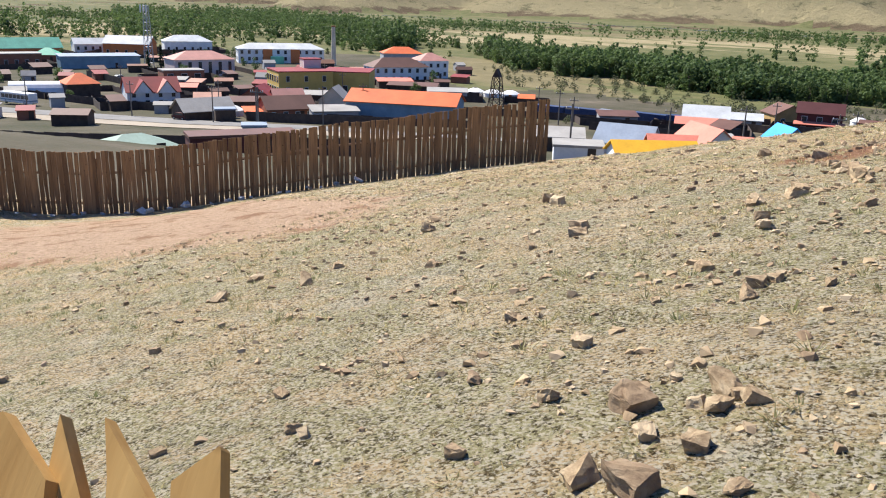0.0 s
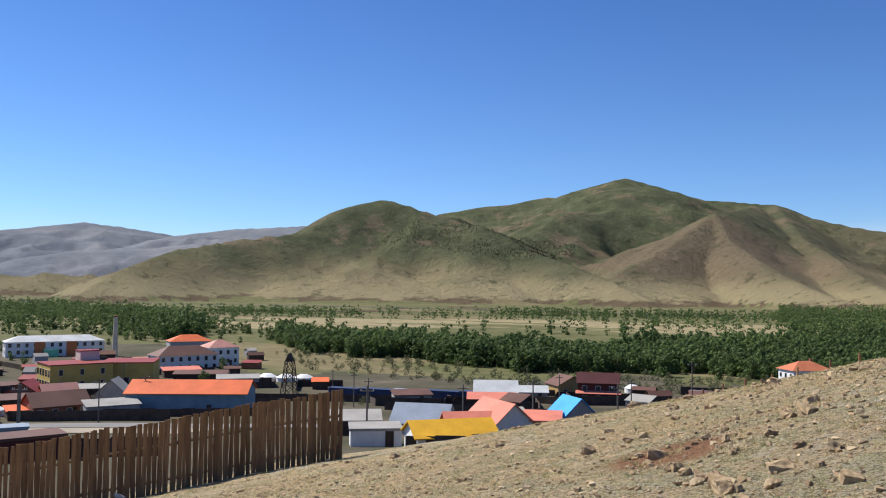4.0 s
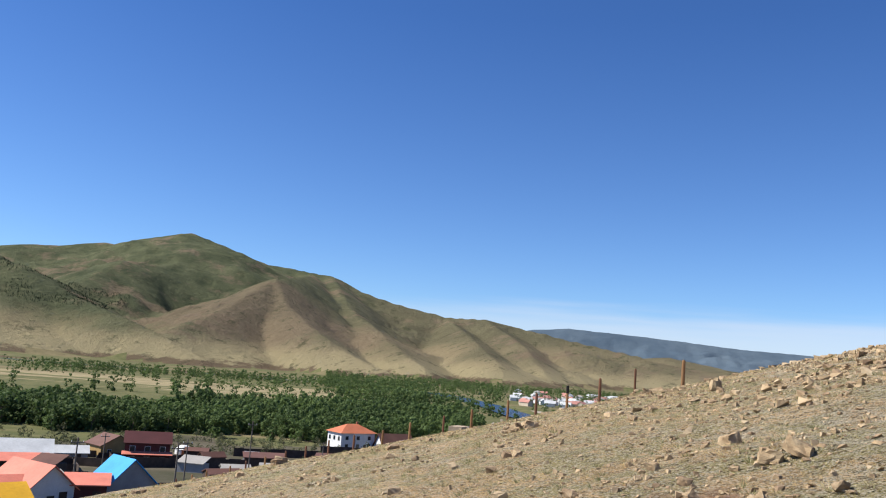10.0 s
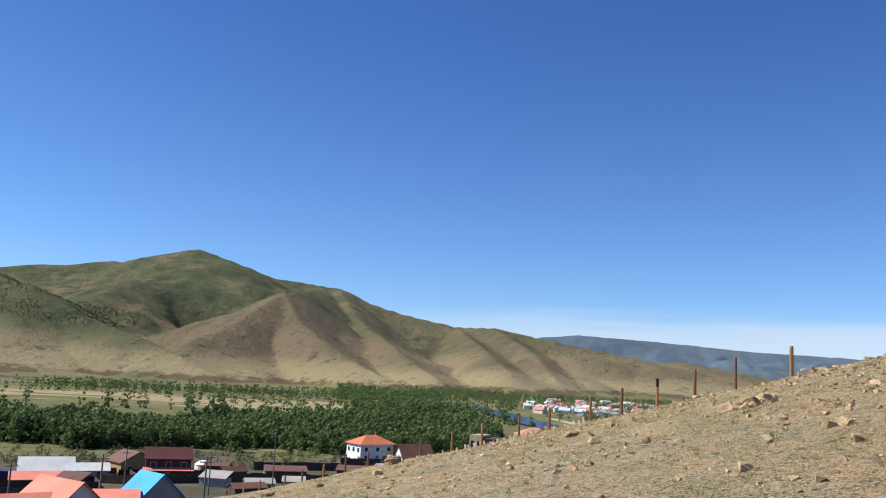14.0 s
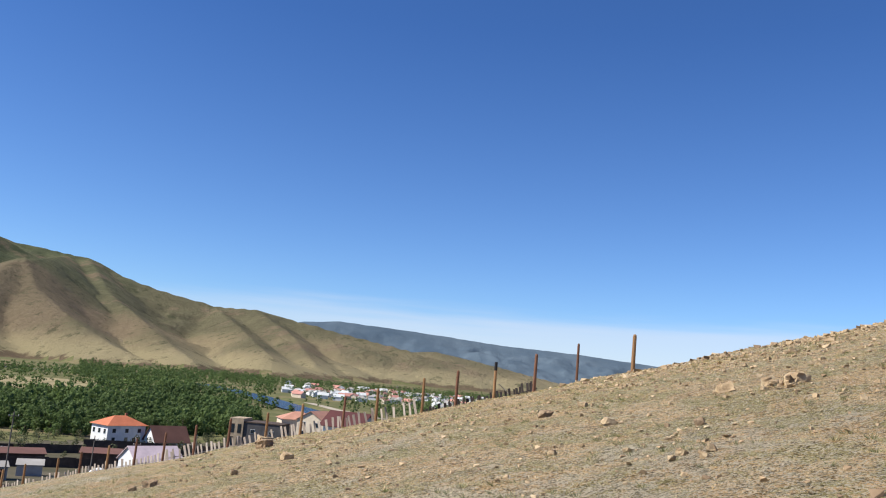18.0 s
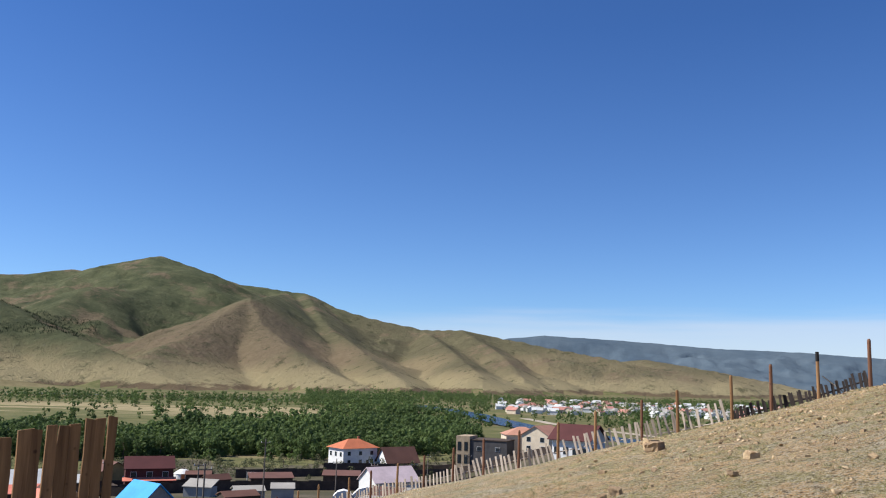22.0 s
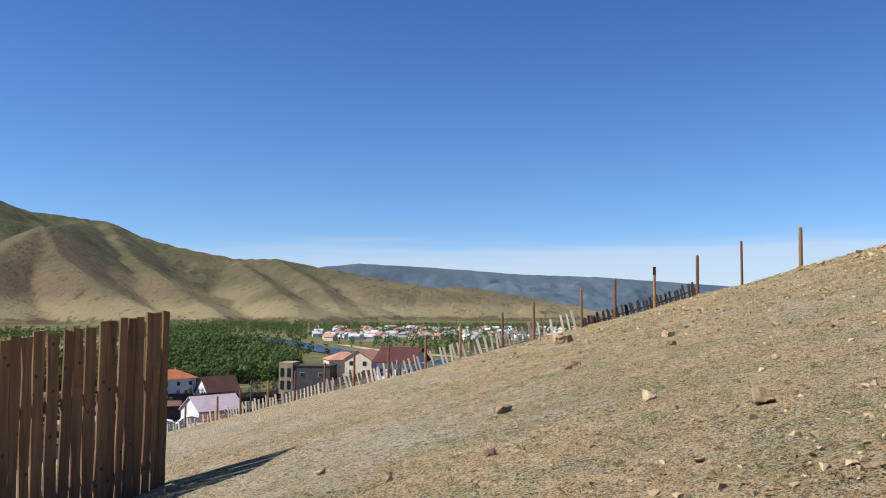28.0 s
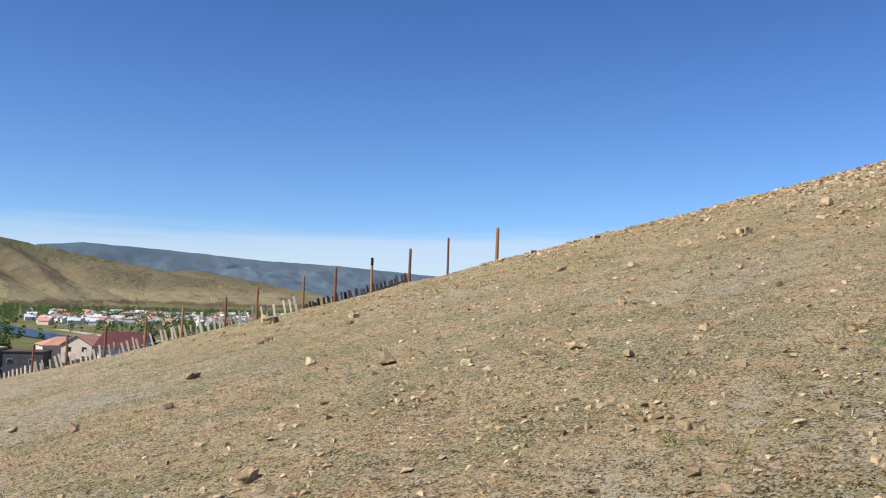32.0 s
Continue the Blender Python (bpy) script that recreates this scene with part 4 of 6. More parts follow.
# ---- town: across the road ----
villa = house("house", "white two-storey house with a maroon and pink tin roof", -202, 96, 13, 10, 4.4, 3.2, WHITE, R_RED, 8, rows=((0.9, 4, 1.0, 1.3), (3.0, 4, 0.9, 1.0)))
for s, m in ((-2.6, R_RED), (3.2, R_PINK)):
    part("dormer", prism([(s - 2.2, 4.6), (s + 2.2, 4.6), (s, 7.6)], -6.2, 0), WHITE, villa)
    for k in (-1, 1):
        c = [(s + k * 2.6, -6.5, 4.5), (s, -6.5, 7.75), (s, 0, 7.75), (s + k * 2.6, 0, 4.5)]
        part("dormer_roof", slab(c if k < 0 else c[::-1], 0.12), m, villa)
house("barn", "timber barn with a grey sheet roof", -161, 88, 11.5, 8, 2.2, 2.3, TIMBER, R_GREY, 20, category="barn")
house("house", "red-brown house with a salmon and crimson roof", -186, 119, 9.5, 8, 2.6, 3.2, BRICK, R_RED, -18, "front")
house("house", "low house with a faded pink hipped roof", -181, 124, 8, 7, 2.6, 2.4, PINKISH, R_PINK, 15)
house("house", "house with a brown roof and three dormers", -151, 103, 11, 8, 2.6, 2.4, BRICK, R_BROWN, 18, rows=((0.8, 4, 0.9, 1.1),))
house("porch_building", "porch with an orange tin roof", -153.5, 98.5, 8, 4, 1.6, 0.7, TIMBER, R_ORANGE, 10, "shed", category="porch")
wing = house("school_wing", "yellow two-storey school wing with a red roof", -210, 149, 17, 14, 7.4, 0.4, YELLOW, R_RED, 16, "flat", rows=((1.2, 3, 1.0, 1.6), (4.6, 3, 1.0, 1.6)), sides=((1.2, 5, 1.6, 1.7), (4.4, 5, 1.6, 1.7)), category="school")
house("school_wing", "yellow two-storey school wing with a red roof", -207, 166, 15, 16, 7.0, 0.4, YELLOW, R_RED, -8, "flat", rows=((1.2, 1, 1.4, 1.7),), category="school")
house("stair_tower", "pink roof tower of the school", -214, 156, 5.5, 5, 10.4, 0.3, PINKISH, R_RED, 16, "flat", category="tower", door=False)
house("barn", "beige barn with a pale hipped roof", -169, 131, 7, 8, 3.0, 3.2, CREAM, R_GREY, -12, "front", category="barn")
house("warehouse", "long blue-grey warehouse with a bright orange roof", -134, 124, 25, 11, 4.4, 2.2, BLUEWALL, R_ORANGE, -14, category="warehouse", over=0.5)
house("apartment_block", "white two-storey block with a brown hipped roof", -231, 208, 22, 11, 6.0, 3.2, WHITE, R_BROWN, 22, "hip", rows=((1.1, 7, 1.1, 1.5), (4.0, 7, 1.1, 1.5)), sides=((1.1, 3, 1.1, 1.5), (4.0, 3, 1.1, 1.5)), category="apartment block")
house("apartment_block", "white block with a faded pink hipped roof", -240, 234, 12, 11, 7.0, 2.8, WHITE, R_PINK, 22, "hip", rows=((1.1, 4, 1.1, 1.5), (4.4, 4, 1.1, 1.5)), category="apartment block")
house("apartment_block", "block with an orange hipped roof", -288, 262, 18, 11, 6.2, 2.8, GREY, R_ORANGE, 10, "hip", category="apartment block")
long = house("school", "long white two-storey school with orange panels", -326, 221, 39, 11, 6.3, 2.4, WHITE, R_WHITE, 8, "hip", rows=((1.2, 12, 1.2, 1.6), (4.1, 12, 1.2, 1.6)), sides=((1.2, 2, 1.1, 1.5), (4.1, 2, 1.1, 1.5)), category="school")
for s in (-8.5, 4.0):
    part("panel", box(s, s + 4.2, -5.62, -5.5, 0.5, 6.7), ORANGEWALL, long, "orange rendered panel")
part("porch", box(-5.2, 0.4, -9.0, -5.6, 0.5, 3.6), R_GREEN, long, "mint green porch")
house("hall", "pillared hall with a faded pink hipped roof", -289, 159, 23, 13, 6.0, 2.9, PINKISH, R_PINK, 18, "hip", rows=((0.6, 6, 1.3, 4.6),), category="hall")
house("house", "white house with orange end and white roof", -418, 172, 17, 9, 4.0, 2.6, WHITE, R_WHITE, 10, rows=((1.2, 5, 1.1, 1.6),))
house("house", "orange and white building with a pale roof", -392, 180, 22, 11, 5.8, 3.4, ORANGEWALL, R_WHITE, -20, rows=((1.2, 5, 1.1, 1.6),))
house("house", "white complex with pale hipped roofs", -407, 218, 24, 12, 5.6, 3.0, WHITE, R_WHITE, 8, "hip", rows=((1.2, 6, 1.1, 1.6),))
house("hall", "low brick hall with an open front", -268, 140, 14, 8, 4.0, 0.4, BRICK, R_GREY, 14, "flat", rows=((0.8, 3, 2.0, 2.2),), category="hall")
house("hall", "long low hall with a blue-grey sheet roof", -333, 139, 30, 10, 4.6, 0.5, BLUEWALL, R_SLATE, 10, "shed", category="hall")
house("house", "dark timber house with an orange hipped roof", -241, 93.5, 9, 9, 3.6, 2.8, TIMBER, R_ORANGE, 12, "hip")
house("hall", "long hall with a mint green gable roof", -408, 137, 30, 11, 3.8, 4.2, ORANGEWALL, R_GREEN, 14, category="hall")
house("house", "brick house with a mint green roof", -370, 133, 10, 8, 2.8, 2.8, BRICK, R_GREEN, -14, "hip")
house("hall", "long red brick building with a flat roof", -348, 110, 22, 10, 5.2, 0.4, BRICK, R_GREY, 8, "flat", rows=((1.4, 6, 1.2, 1.6),), category="hall")
house("house", "low house with a pale green hipped roof", -78, 33, 8, 6, 1.5, 1.3, TIMBER, R_PALEGREEN, 18, "hip")
house("shed", "long maroon shed with a flat roof", -74, 44, 12, 4, 2.4, 0.3, MAROONWALL, R_BROWN, 10, "flat", category="shed")
house("kiosk", "small pale blue roadside kiosk with a slate roof", -92, 57, 3.2, 3, 2.7, 0.3, BLUEWALL, R_SLATE, 0, "flat", category="kiosk")
house("stable", "dark roadside cabin on skids", -152, 88, 4.2, 3.4, 2.6, 0.3, TIMBER, R_SLATE, 4, "flat", category="cabin", door=False)
house("shed", "small hut with an orange roof", -151, 188, 4.4, 4, 2.2, 0.8, TIMBER, R_ORANGE, 0, "shed", category="shed")
for k, (x, y, w, m, lab) in enumerate(((-196, 184, 16, TIMBER, "long dark timber shed"), (-176, 180, 12, GREY, "long grey shed"), (-214, 192, 12, TIMBER, "long dark timber shed"),
                                       (-190, 140, 9, TIMBER, "low timber stable"), (-176, 108, 8, TIMBER, "low timber stable"), (-140, 108, 10, GREY, "low grey shed"),
                                       (-228, 118, 10, TIMBER, "low timber stable"), (-66, 92, 7, TIMBER, "low timber shed"), (-106, 168, 9, GREY, "low grey shed"))):
    house("shed", lab + " with a sheet roof", x, y, w, 5, 2.3, 0.8, m, (R_BROWN, R_GREY, R_SALMON, R_GREY)[k % 4], 10 * (k % 3) - 8, "shed", category="shed", door=k % 2 == 0)


# ---- town: yards, road, masts ----
YARD = plain("grey_brown_board_fence", (0.085, 0.062, 0.05), 0.9, 0.4, 0.7, grain=20)


def yard_fence(points, h=1.9, label="dark weathered board fence round a yard"):
    base = tagged(new("yard_fence"), label, "fence")
    rng = random.Random(len(points) + int(points[0][0]))
    for (x0, y0), (x1, y1) in zip(points, points[1:]):
        n = max(1, int(math.hypot(x1 - x0, y1 - y0) / 2.6))
        for k in range(n):
            a, b = (Vector((x0 + (x1 - x0) * f, y0 + (y1 - y0) * f, 0)) for f in (k / n, (k + 1) / n))
            za, zb = ground_at(a.x, a.y), ground_at(b.x, b.y)
            tall = h + rng.uniform(-0.12, 0.12)
            bm = slab([(a.x, a.y, za - 0.3), (b.x, b.y, zb - 0.3), (b.x + 0.02, b.y + 0.06, zb - 0.3), (a.x + 0.02, a.y + 0.06, za - 0.3)], tall + 0.3)
            part("panel", bm, YARD, base)


yard_fence([(-60, 118), (-25, 128), (0, 140)], 2.0)
yard_fence([(-72, 188), (-52, 206), (-25, 214), (5, 216)], 2.2)
yard_fence([(-60, 240), (-30, 252), (0, 255), (25, 240)], 2.2)
yard_fence([(-40, 268), (-12, 272), (12, 268)], 2.0, "pale board fence round a yard")
yard_fence([(-118, 104), (-150, 92)], 2.0)
yard_fence([(-176, 92), (-215, 84), (-262, 76)], 2.0)
yard_fence([(-230, 116), (-200, 112), (-190, 100)], 2.0)
yard_fence([(-255, 128), (-212, 132), (-196, 134)], 2.0)
yard_fence([(-60, 52), (-92, 44), (-140, 34)], 2.0)
yard_fence([(-300, 120), (-256, 118)], 2.2)
yard_fence([(-145, 150), (-120, 162), (-95, 164)], 1.8)
yard_fence([(-100, 148), (-62, 150), (-58, 132)], 1.8)
yard_fence([(-110, 186), (-90, 188), (-70, 186)], 1.8)
yard_fence([(-44, 72), (-35, 76), (-26, 86), (-22, 98)], 1.5)



def road_gap(x, y):
    way = [(-80, 104), (-128, 88), (-186, 70), (-262, 44), (-330, 20)]
    best = 999.0
    for (x0, y0), (x1, y1) in zip(way, way[1:]):
        dx, dy = x1 - x0, y1 - y0
        k = min(1, max(0, ((x - x0) * dx + (y - y0) * dy) / (dx * dx + dy * dy)))
        best = min(best, math.hypot(x - x0 - k * dx, y - y0 - k * dy))
    return best


# board yards round many of the town houses, with sheds and woodpiles in them
rng = random.Random(58)
for x, y, w, d, turn in PLOTS[:]:
    if not (-430 < x < -70) or math.hypot(x, y) < 120 or rng.random() < 0.35:
        continue
    a = radians(turn)
    half_w, half_d = w / 2 + rng.uniform(4, 8), d / 2 + rng.uniform(4, 8)
    ring = [(x + cx * half_w * math.cos(a) - cy * half_d * math.sin(a), y + cx * half_w * math.sin(a) + cy * half_d * math.cos(a)) for cx, cy in ((-1, -1), (1, -1), (1, 1), (-1, 1))]
    if min(road_gap(*c) for c in ring) < 9:
        continue
    yard_fence(ring[rng.randint(0, 1):] + ring[:1], rng.uniform(1.6, 2.0))
made = 0
while made < 84:
    b, r = radians(rng.uniform(-79, -43)), rng.uniform(165, 400)
    if made > 72:
        b, r = radians(rng.uniform(-26, -3)), rng.uniform(125, 235)
    x, y = r * math.sin(b), r * math.cos(b)
    if road_gap(x, y) < 12 or any(math.hypot(x - u, y - v) < 7 + max(w, d) / 2 for u, v, w, d, _ in PLOTS):
        continue
    kind = rng.randint(0, 4) if made < 72 else rng.choice((0, 1, 3))
    house("shed", ("small dark timber yard shed with a rusty sheet roof", "small grey yard shed with a slate sheet roof", "small brick outhouse with a faded red roof",
                   "low dark timber yard shed with a brown roof", "small timber outhouse with a dusty peach roof")[kind], x, y, rng.uniform(3, 7), rng.uniform(3, 5),
          rng.uniform(1.9, 2.7), rng.uniform(0.5, 1.4), (TIMBER, GREY, BRICK, TIMBER, TIMBER)[kind], (R_RUST, R_GREY, R_RED, R_BROWN, R_PEACH)[kind], rng.uniform(-30, 30),
          rng.choice(("shed", "gable")), category="shed", door=rng.random() < 0.4, over=0.25)
    made += 1

ASPHALT = plain("dusty_asphalt", (0.20, 0.19, 0.175), 0.95, 0.2, 0.15)
DUST = plain("pale_dirt_verge", (0.33, 0.275, 0.205), 0.98, 0.2, 0.12)


def strip(name, label, points, width, material, lift):
    verts, faces = [], []
    fine = []
    for (x0, y0), (x1, y1) in zip(points, points[1:]):
        n = max(1, int(math.hypot(x1 - x0, y1 - y0) / 4))
        fine += [Vector((x0 + (x1 - x0) * k / n, y0 + (y1 - y0) * k / n)) for k in range(n)]
    fine.append(Vector(points[-1]))
    across = 5
    for k, p in enumerate(fine):
        d = (fine[min(k + 1, len(fine) - 1)] - fine[max(k - 1, 0)]).normalized()
        n = Vector((-d.y, d.x))
        for i in range(across):
            q = p + n * width * (i / (across - 1) - 0.5)
            verts.append((q.x, q.y, 0.0))
            if k and i:
                a = k * across + i
                faces.append((a - 1 - across, a - across, a, a - 1))
    flat = np.array(verts)
    flat[:, 2] = land_z(flat[:, 0], flat[:, 1]) + lift
    tagged(new(name, mesh_from(name, flat.tolist(), faces, [material], None, True)), label, "road", kind="structure")


strip("verge", "pale dusty verge beside the road", [(-92, 90), (-128, 84), (-186, 66), (-262, 40), (-330, 16)], 17, DUST, 0.12)
strip("road", "dusty asphalt road through the town", [(-80, 104), (-128, 88), (-186, 70), (-262, 44), (-330, 20)], 9, ASPHALT, 0.2)
strip("track", "pale dirt track between the yards", [(-6, 118), (-30, 124), (-62, 128), (-90, 140)], 6, DUST, 0.12)

strip("gravel_bank", "pale gravel bank along the river", [(165, 400), (116, 492), (92, 545), (76, 612), (64, 695)], 9, GRAVEL, 0.15)

POLEWOOD = plain("grey_utility_pole", (0.20, 0.17, 0.14), 0.9, 0.3, 1.0)


def utility_pole(x, y, h, arm=True):
    base = thing("utility_pole", x, y, ground_at(x, y) - 0.3, 30, "grey wooden utility pole with a crossarm", "utility pole", "utility poles of the town")
    part("pole", beam((0, 0, 0), (0, 0, h + 0.3), 0.15, 0.10, 8), POLEWOOD, base)
    if arm:
        part("crossarm", box(-0.9, 0.9, -0.06, 0.06, h - 0.5, h - 0.36), POLEWOOD, base)
        for s in (-0.8, 0.0, 0.8):
            part("insulator", beam((s, 0, h - 0.36), (s, 0, h - 0.12), 0.05, 0.04, 6), WHITE, base)


for x, y, h in ((-37.9, 167.8, 12), (-95, 135, 7.5), (-34, 112, 8), (-52, 122, 8), (-63, 118, 7), (-27, 190, 8), (-20, 205, 7), (-8, 230, 8), (-110, 150, 8),
                (-150, 84, 8), (-175, 78, 8), (-205, 66, 8), (-235, 56, 8), (-168, 96, 8), (-142, 118, 8), (-128, 96, 8), (-58, 84, 7), (-48, 160, 8),
                (-70, 175, 8), (-190, 150, 8), (-225, 170, 8), (-250, 110, 8), (2, 215, 8), (-140, 180, 7), (-96, 60, 8), (-94, 59, 8)):
    utility_pole(x, y, h)


def lattice_mast(x, y, h, w0, w1, label, name, material, cabin=False):
    base = thing(name, x, y, ground_at(x, y) - 0.3, 20, label, "tower")
    legs = [(sx, sy) for sx in (-1, 1) for sy in (-1, 1)]
    for sx, sy in legs:
        part("leg", beam((sx * w0, sy * w0, 0), (sx * w1, sy * w1, h), 0.16, 0.12, 5), material, base)
    n = max(3, int(h / 3))
    for k in range(n):
        z0, z1 = h * k / n, h * (k + 1) / n
        a, b = w0 + (w1 - w0) * k / n, w0 + (w1 - w0) * (k + 1) / n
        bm = bmesh.new()
        for sx, sy, tx, ty in ((-1, -1, 1, -1), (1, -1, 1, 1), (1, 1, -1, 1), (-1, 1, -1, -1)):
            add_beam(bm, (sx * a, sy * a, z0), (tx * b, ty * b, z1), 0.09, 0.09, 4)
            add_beam(bm, (tx * a, ty * a, z0), (sx * b, sy * b, z1), 0.09, 0.09, 4)
            add_beam(bm, (sx * b, sy * b, z1), (tx * b, ty * b, z1), 0.09, 0.09, 4)
        part("brace", bm, material, base)
    if cabin:
        part("cabin", prism([(-w1 * 1.1, h), (w1 * 1.1, h), (0, h + 2.2)], -w1, w1), material, base)
    else:
        for k in range(3):
            part("antenna", box(-1.6 + 1.5 * k, -1.2 + 1.5 * k, -1.6, -1.3, h - 2.6, h + 0.4), WHITE, base)
    return base


lattice_mast(-314, 151, 25, 1.3, 0.7, "tall steel lattice telephone mast", "telephone_mast", STEEL)
lattice_mast(-147, 170, 9.5, 1.9, 1.0, "dark timber watchtower on splayed legs", "watchtower", TIMBER, True)
stack = thing("chimney_stack", -304, 235, ground_at(-304, 235) - 0.3, 0, "tall pale brick boiler chimney", "chimney")
part("shaft", beam((0, 0, 0), (0, 0, 17.5), 1.2, 0.8, 14), CREAM, stack)
part("cap", beam((0, 0, 17.3), (0, 0, 17.9), 1.0, 1.0, 14), BRICK, stack)

FELT = plain("white_tent_canvas", (0.78, 0.77, 0.74), 0.9, 0.12, 0.8)


def ger(x, y, r=3.0):
    base = thing("ger", x, y, ground_at(x, y) - 0.15, math.degrees(math.atan2(-x, y)), "round white felt tent with a low domed roof", "tent", "white tents on the meadow")
    part("wall", beam((0, 0, 0), (0, 0, 1.6), r, r, 20), FELT, base)
    bm = bmesh.new()
    add_beam(bm, (0, 0, 1.55), (0, 0, 2.35), r + 0.12, r * 0.55, 20)
    add_beam(bm, (0, 0, 2.35), (0, 0, 2.7), r * 0.55, 0.5, 20)
    part("roof", bm, FELT, base)
    part("crown", beam((0, 0, 2.68), (0, 0, 2.82), 0.55, 0.45, 12), TIMBER, base)
    part("door", box(-0.45, 0.45, -r - 0.06, -r + 0.12, 0.1, 1.5), ORANGEWALL, base)


for x, y in ((-181, 198), (-175, 200), (-170, 203), (-73, 236), (-163, 96)):
    ger(x, y, 3.0 if x < -100 else 2.3)

for k in range(5):
    c = thing("shipping_container", -131 + 9.2 * k, 174 + 1.6 * k, ground_at(-131 + 9.2 * k, 174 + 1.6 * k) - 0.05, 10, "long navy steel shipping container", "container", "containers along a yard")
    part("body", box(-4.4, 4.4, -1.2, 1.2, 0, 2.7, 0.04), NAVY if k != 2 else R_SLATE, c)
    part("door", box(4.4, 4.46, -1.1, 1.1, 0.1, 2.6), NAVY, c)
    bm = bmesh.new()
    for i in range(24):
        add_box(bm, -4.2 + i * 0.36, -4.06 + i * 0.36, -1.24, -1.2, 0.15, 2.55)
    part("rib", bm, NAVY if k != 2 else R_SLATE, c)

tarp = thing("covered_stack", -21, 182, ground_at(-21, 182) - 0.1, 6, "long heap under a white tarpaulin", "tarpaulin")
for s, w, h in ((-3.4, 3.2, 2.3), (1.2, 4.2, 3.0), (5.0, 2.6, 1.8)):
    bm = bmesh.new()
    add_beam(bm, (s, -2, 0), (s, 2, 0), w * 0.75, w * 0.7, 12)
    bmesh.ops.scale(bm, vec=(1, 1, h / (w * 0.75)), verts=bm.verts)
    part("sheet", bm, FELT, tarp)
tunnel = thing("greenhouse_tunnel", -247, 86, ground_at(-247, 86) - 0.1, 66, "long white plastic greenhouse tunnel", "greenhouse")
part("skin", beam((-9.5, 0, 0), (9.5, 0, 0), 4.0, 4.0, 20), FELT, tunnel)
part("end_wall", beam((9.5, 0, 0), (9.6, 0, 0), 3.8, 3.8, 20), GREY, tunnel)
goal = thing("goal_frame", -52, 232, ground_at(-52, 232), 8, "white goal frame on a meadow", "goal")
for a, b in (((-3, 0, 0), (-3, 0, 2.2)), ((3, 0, 0), (3, 0, 2.2)), ((-3, 0, 2.2), (3, 0, 2.2))):
    part("bar", beam(a, b, 0.1, 0.1, 6), WHITE, goal)

# ---- vehicles ----
RUBBER = plain("tyre_rubber", (0.02, 0.02, 0.02), 0.9)


def wheels(base, xs, half, r):
    for x in xs:
        for s in (-1, 1):
            w = part("wheel", beam((x, s * half - 0.1, r), (x, s * half + 0.1, r), r, r, 14), RUBBER, base)
            part("rim", beam((x, s * (half + 0.11) - 0.02, r), (x, s * (half + 0.11) + 0.02, r), r * 0.6, r * 0.6, 10), STEEL, w)


def car(x, y, turn, paint, label):
    base = thing("car", x, y, ground_at(x, y) + 0.2, turn, label, "car")
    part("body", prism([(-2.0, 0.35), (2.0, 0.35), (2.05, 0.8), (1.2, 0.98), (0.75, 1.5), (-1.1, 1.52), (-1.75, 1.0), (-2.05, 0.9)], -0.82, 0.82), paint, base)
    part("side_window", prism([(-1.45, 1.02), (0.95, 1.0), (0.65, 1.42), (-1.0, 1.44)], -0.84, 0.84), PANE, base)
    for s in (-0.6, 0.6):
        part("headlight", box(2.03, 2.08, s - 0.15, s + 0.15, 0.62, 0.78), WHITE, base)
    wheels(base, (-1.25, 1.25), 0.78, 0.32)


car(-160, 82, 196, R_MAROON, "dark red car driving on the dusty road")
for x, y, m, lab in ((-236, 190, R_WHITE, "white parked car beside an apartment block"), (-228, 186, R_SLATE, "grey parked car beside an apartment block"), (-262, 128, R_WHITE, "white parked car in the market yard"),
                     (-272, 127, R_SLATE, "grey parked car in the market yard"), (-282, 124, R_WHITE, "white parked car in the market yard"), (-140, 120, R_WHITE, "white parked car beside the warehouse"), (-296, 122, R_RED, "red parked car in the market yard")):
    car(x, y, 20 + x, m, lab)
bus = thing("bus", -222, 70, ground_at(-222, 70) + 0.2, 199, "white and teal bus on the road", "bus")
part("body", box(-5.5, 5.5, -1.25, 1.25, 0.4, 3.0, 0.12), WHITE, bus)
part("band", box(-5.52, 5.52, -1.27, 1.27, 0.95, 1.25), BLUEWALL, bus)
for k in range(7):
    for s in (-1, 1):
        part("window", box(-5.0 + k * 1.45, -3.75 + k * 1.45, *sorted((s * 1.24, s * 1.28)), 1.5, 2.5), PANE, bus)
wheels(bus, (-3.6, 3.4), 1.15, 0.48)

# ---- far village beyond the river ----
village = []
for wall, roof, lab in ((WHITE, R_WHITE, "small white village house with a pale roof"), (WHITE, R_GREY, "small white village house with a grey roof"), (CREAM, R_PINK, "small cream village house with a pink roof")):
    village.append(house("village_house", lab, 60 + 12 * len(village), 905, 10, 8, 3.4, 2.4, wall, roof, 5, "gable" if len(village) != 1 else "hip", group="houses of the far village"))
rng = random.Random(33)
for k in range(170):
    a, d = radians(rng.uniform(3.8, 24)), rng.uniform(780, 1300)
    x, y = d * math.sin(a), d * math.cos(a)
    copy_thing(village[k % 3], pose(x, y, ground_at(x, y) - 0.4, 0, 0, rng.uniform(0, 180)))

station = thing("hillside_station", 1063, 3640, ground_at(1063, 3640), 10, "white station buildings on a far hillside", "building")
for k, (s, w, h) in enumerate(((-30, 34, 9), (8, 22, 6), (38, 16, 7))):
    part("block", box(s, s + w, -6, 6, -6, h), WHITE, station)

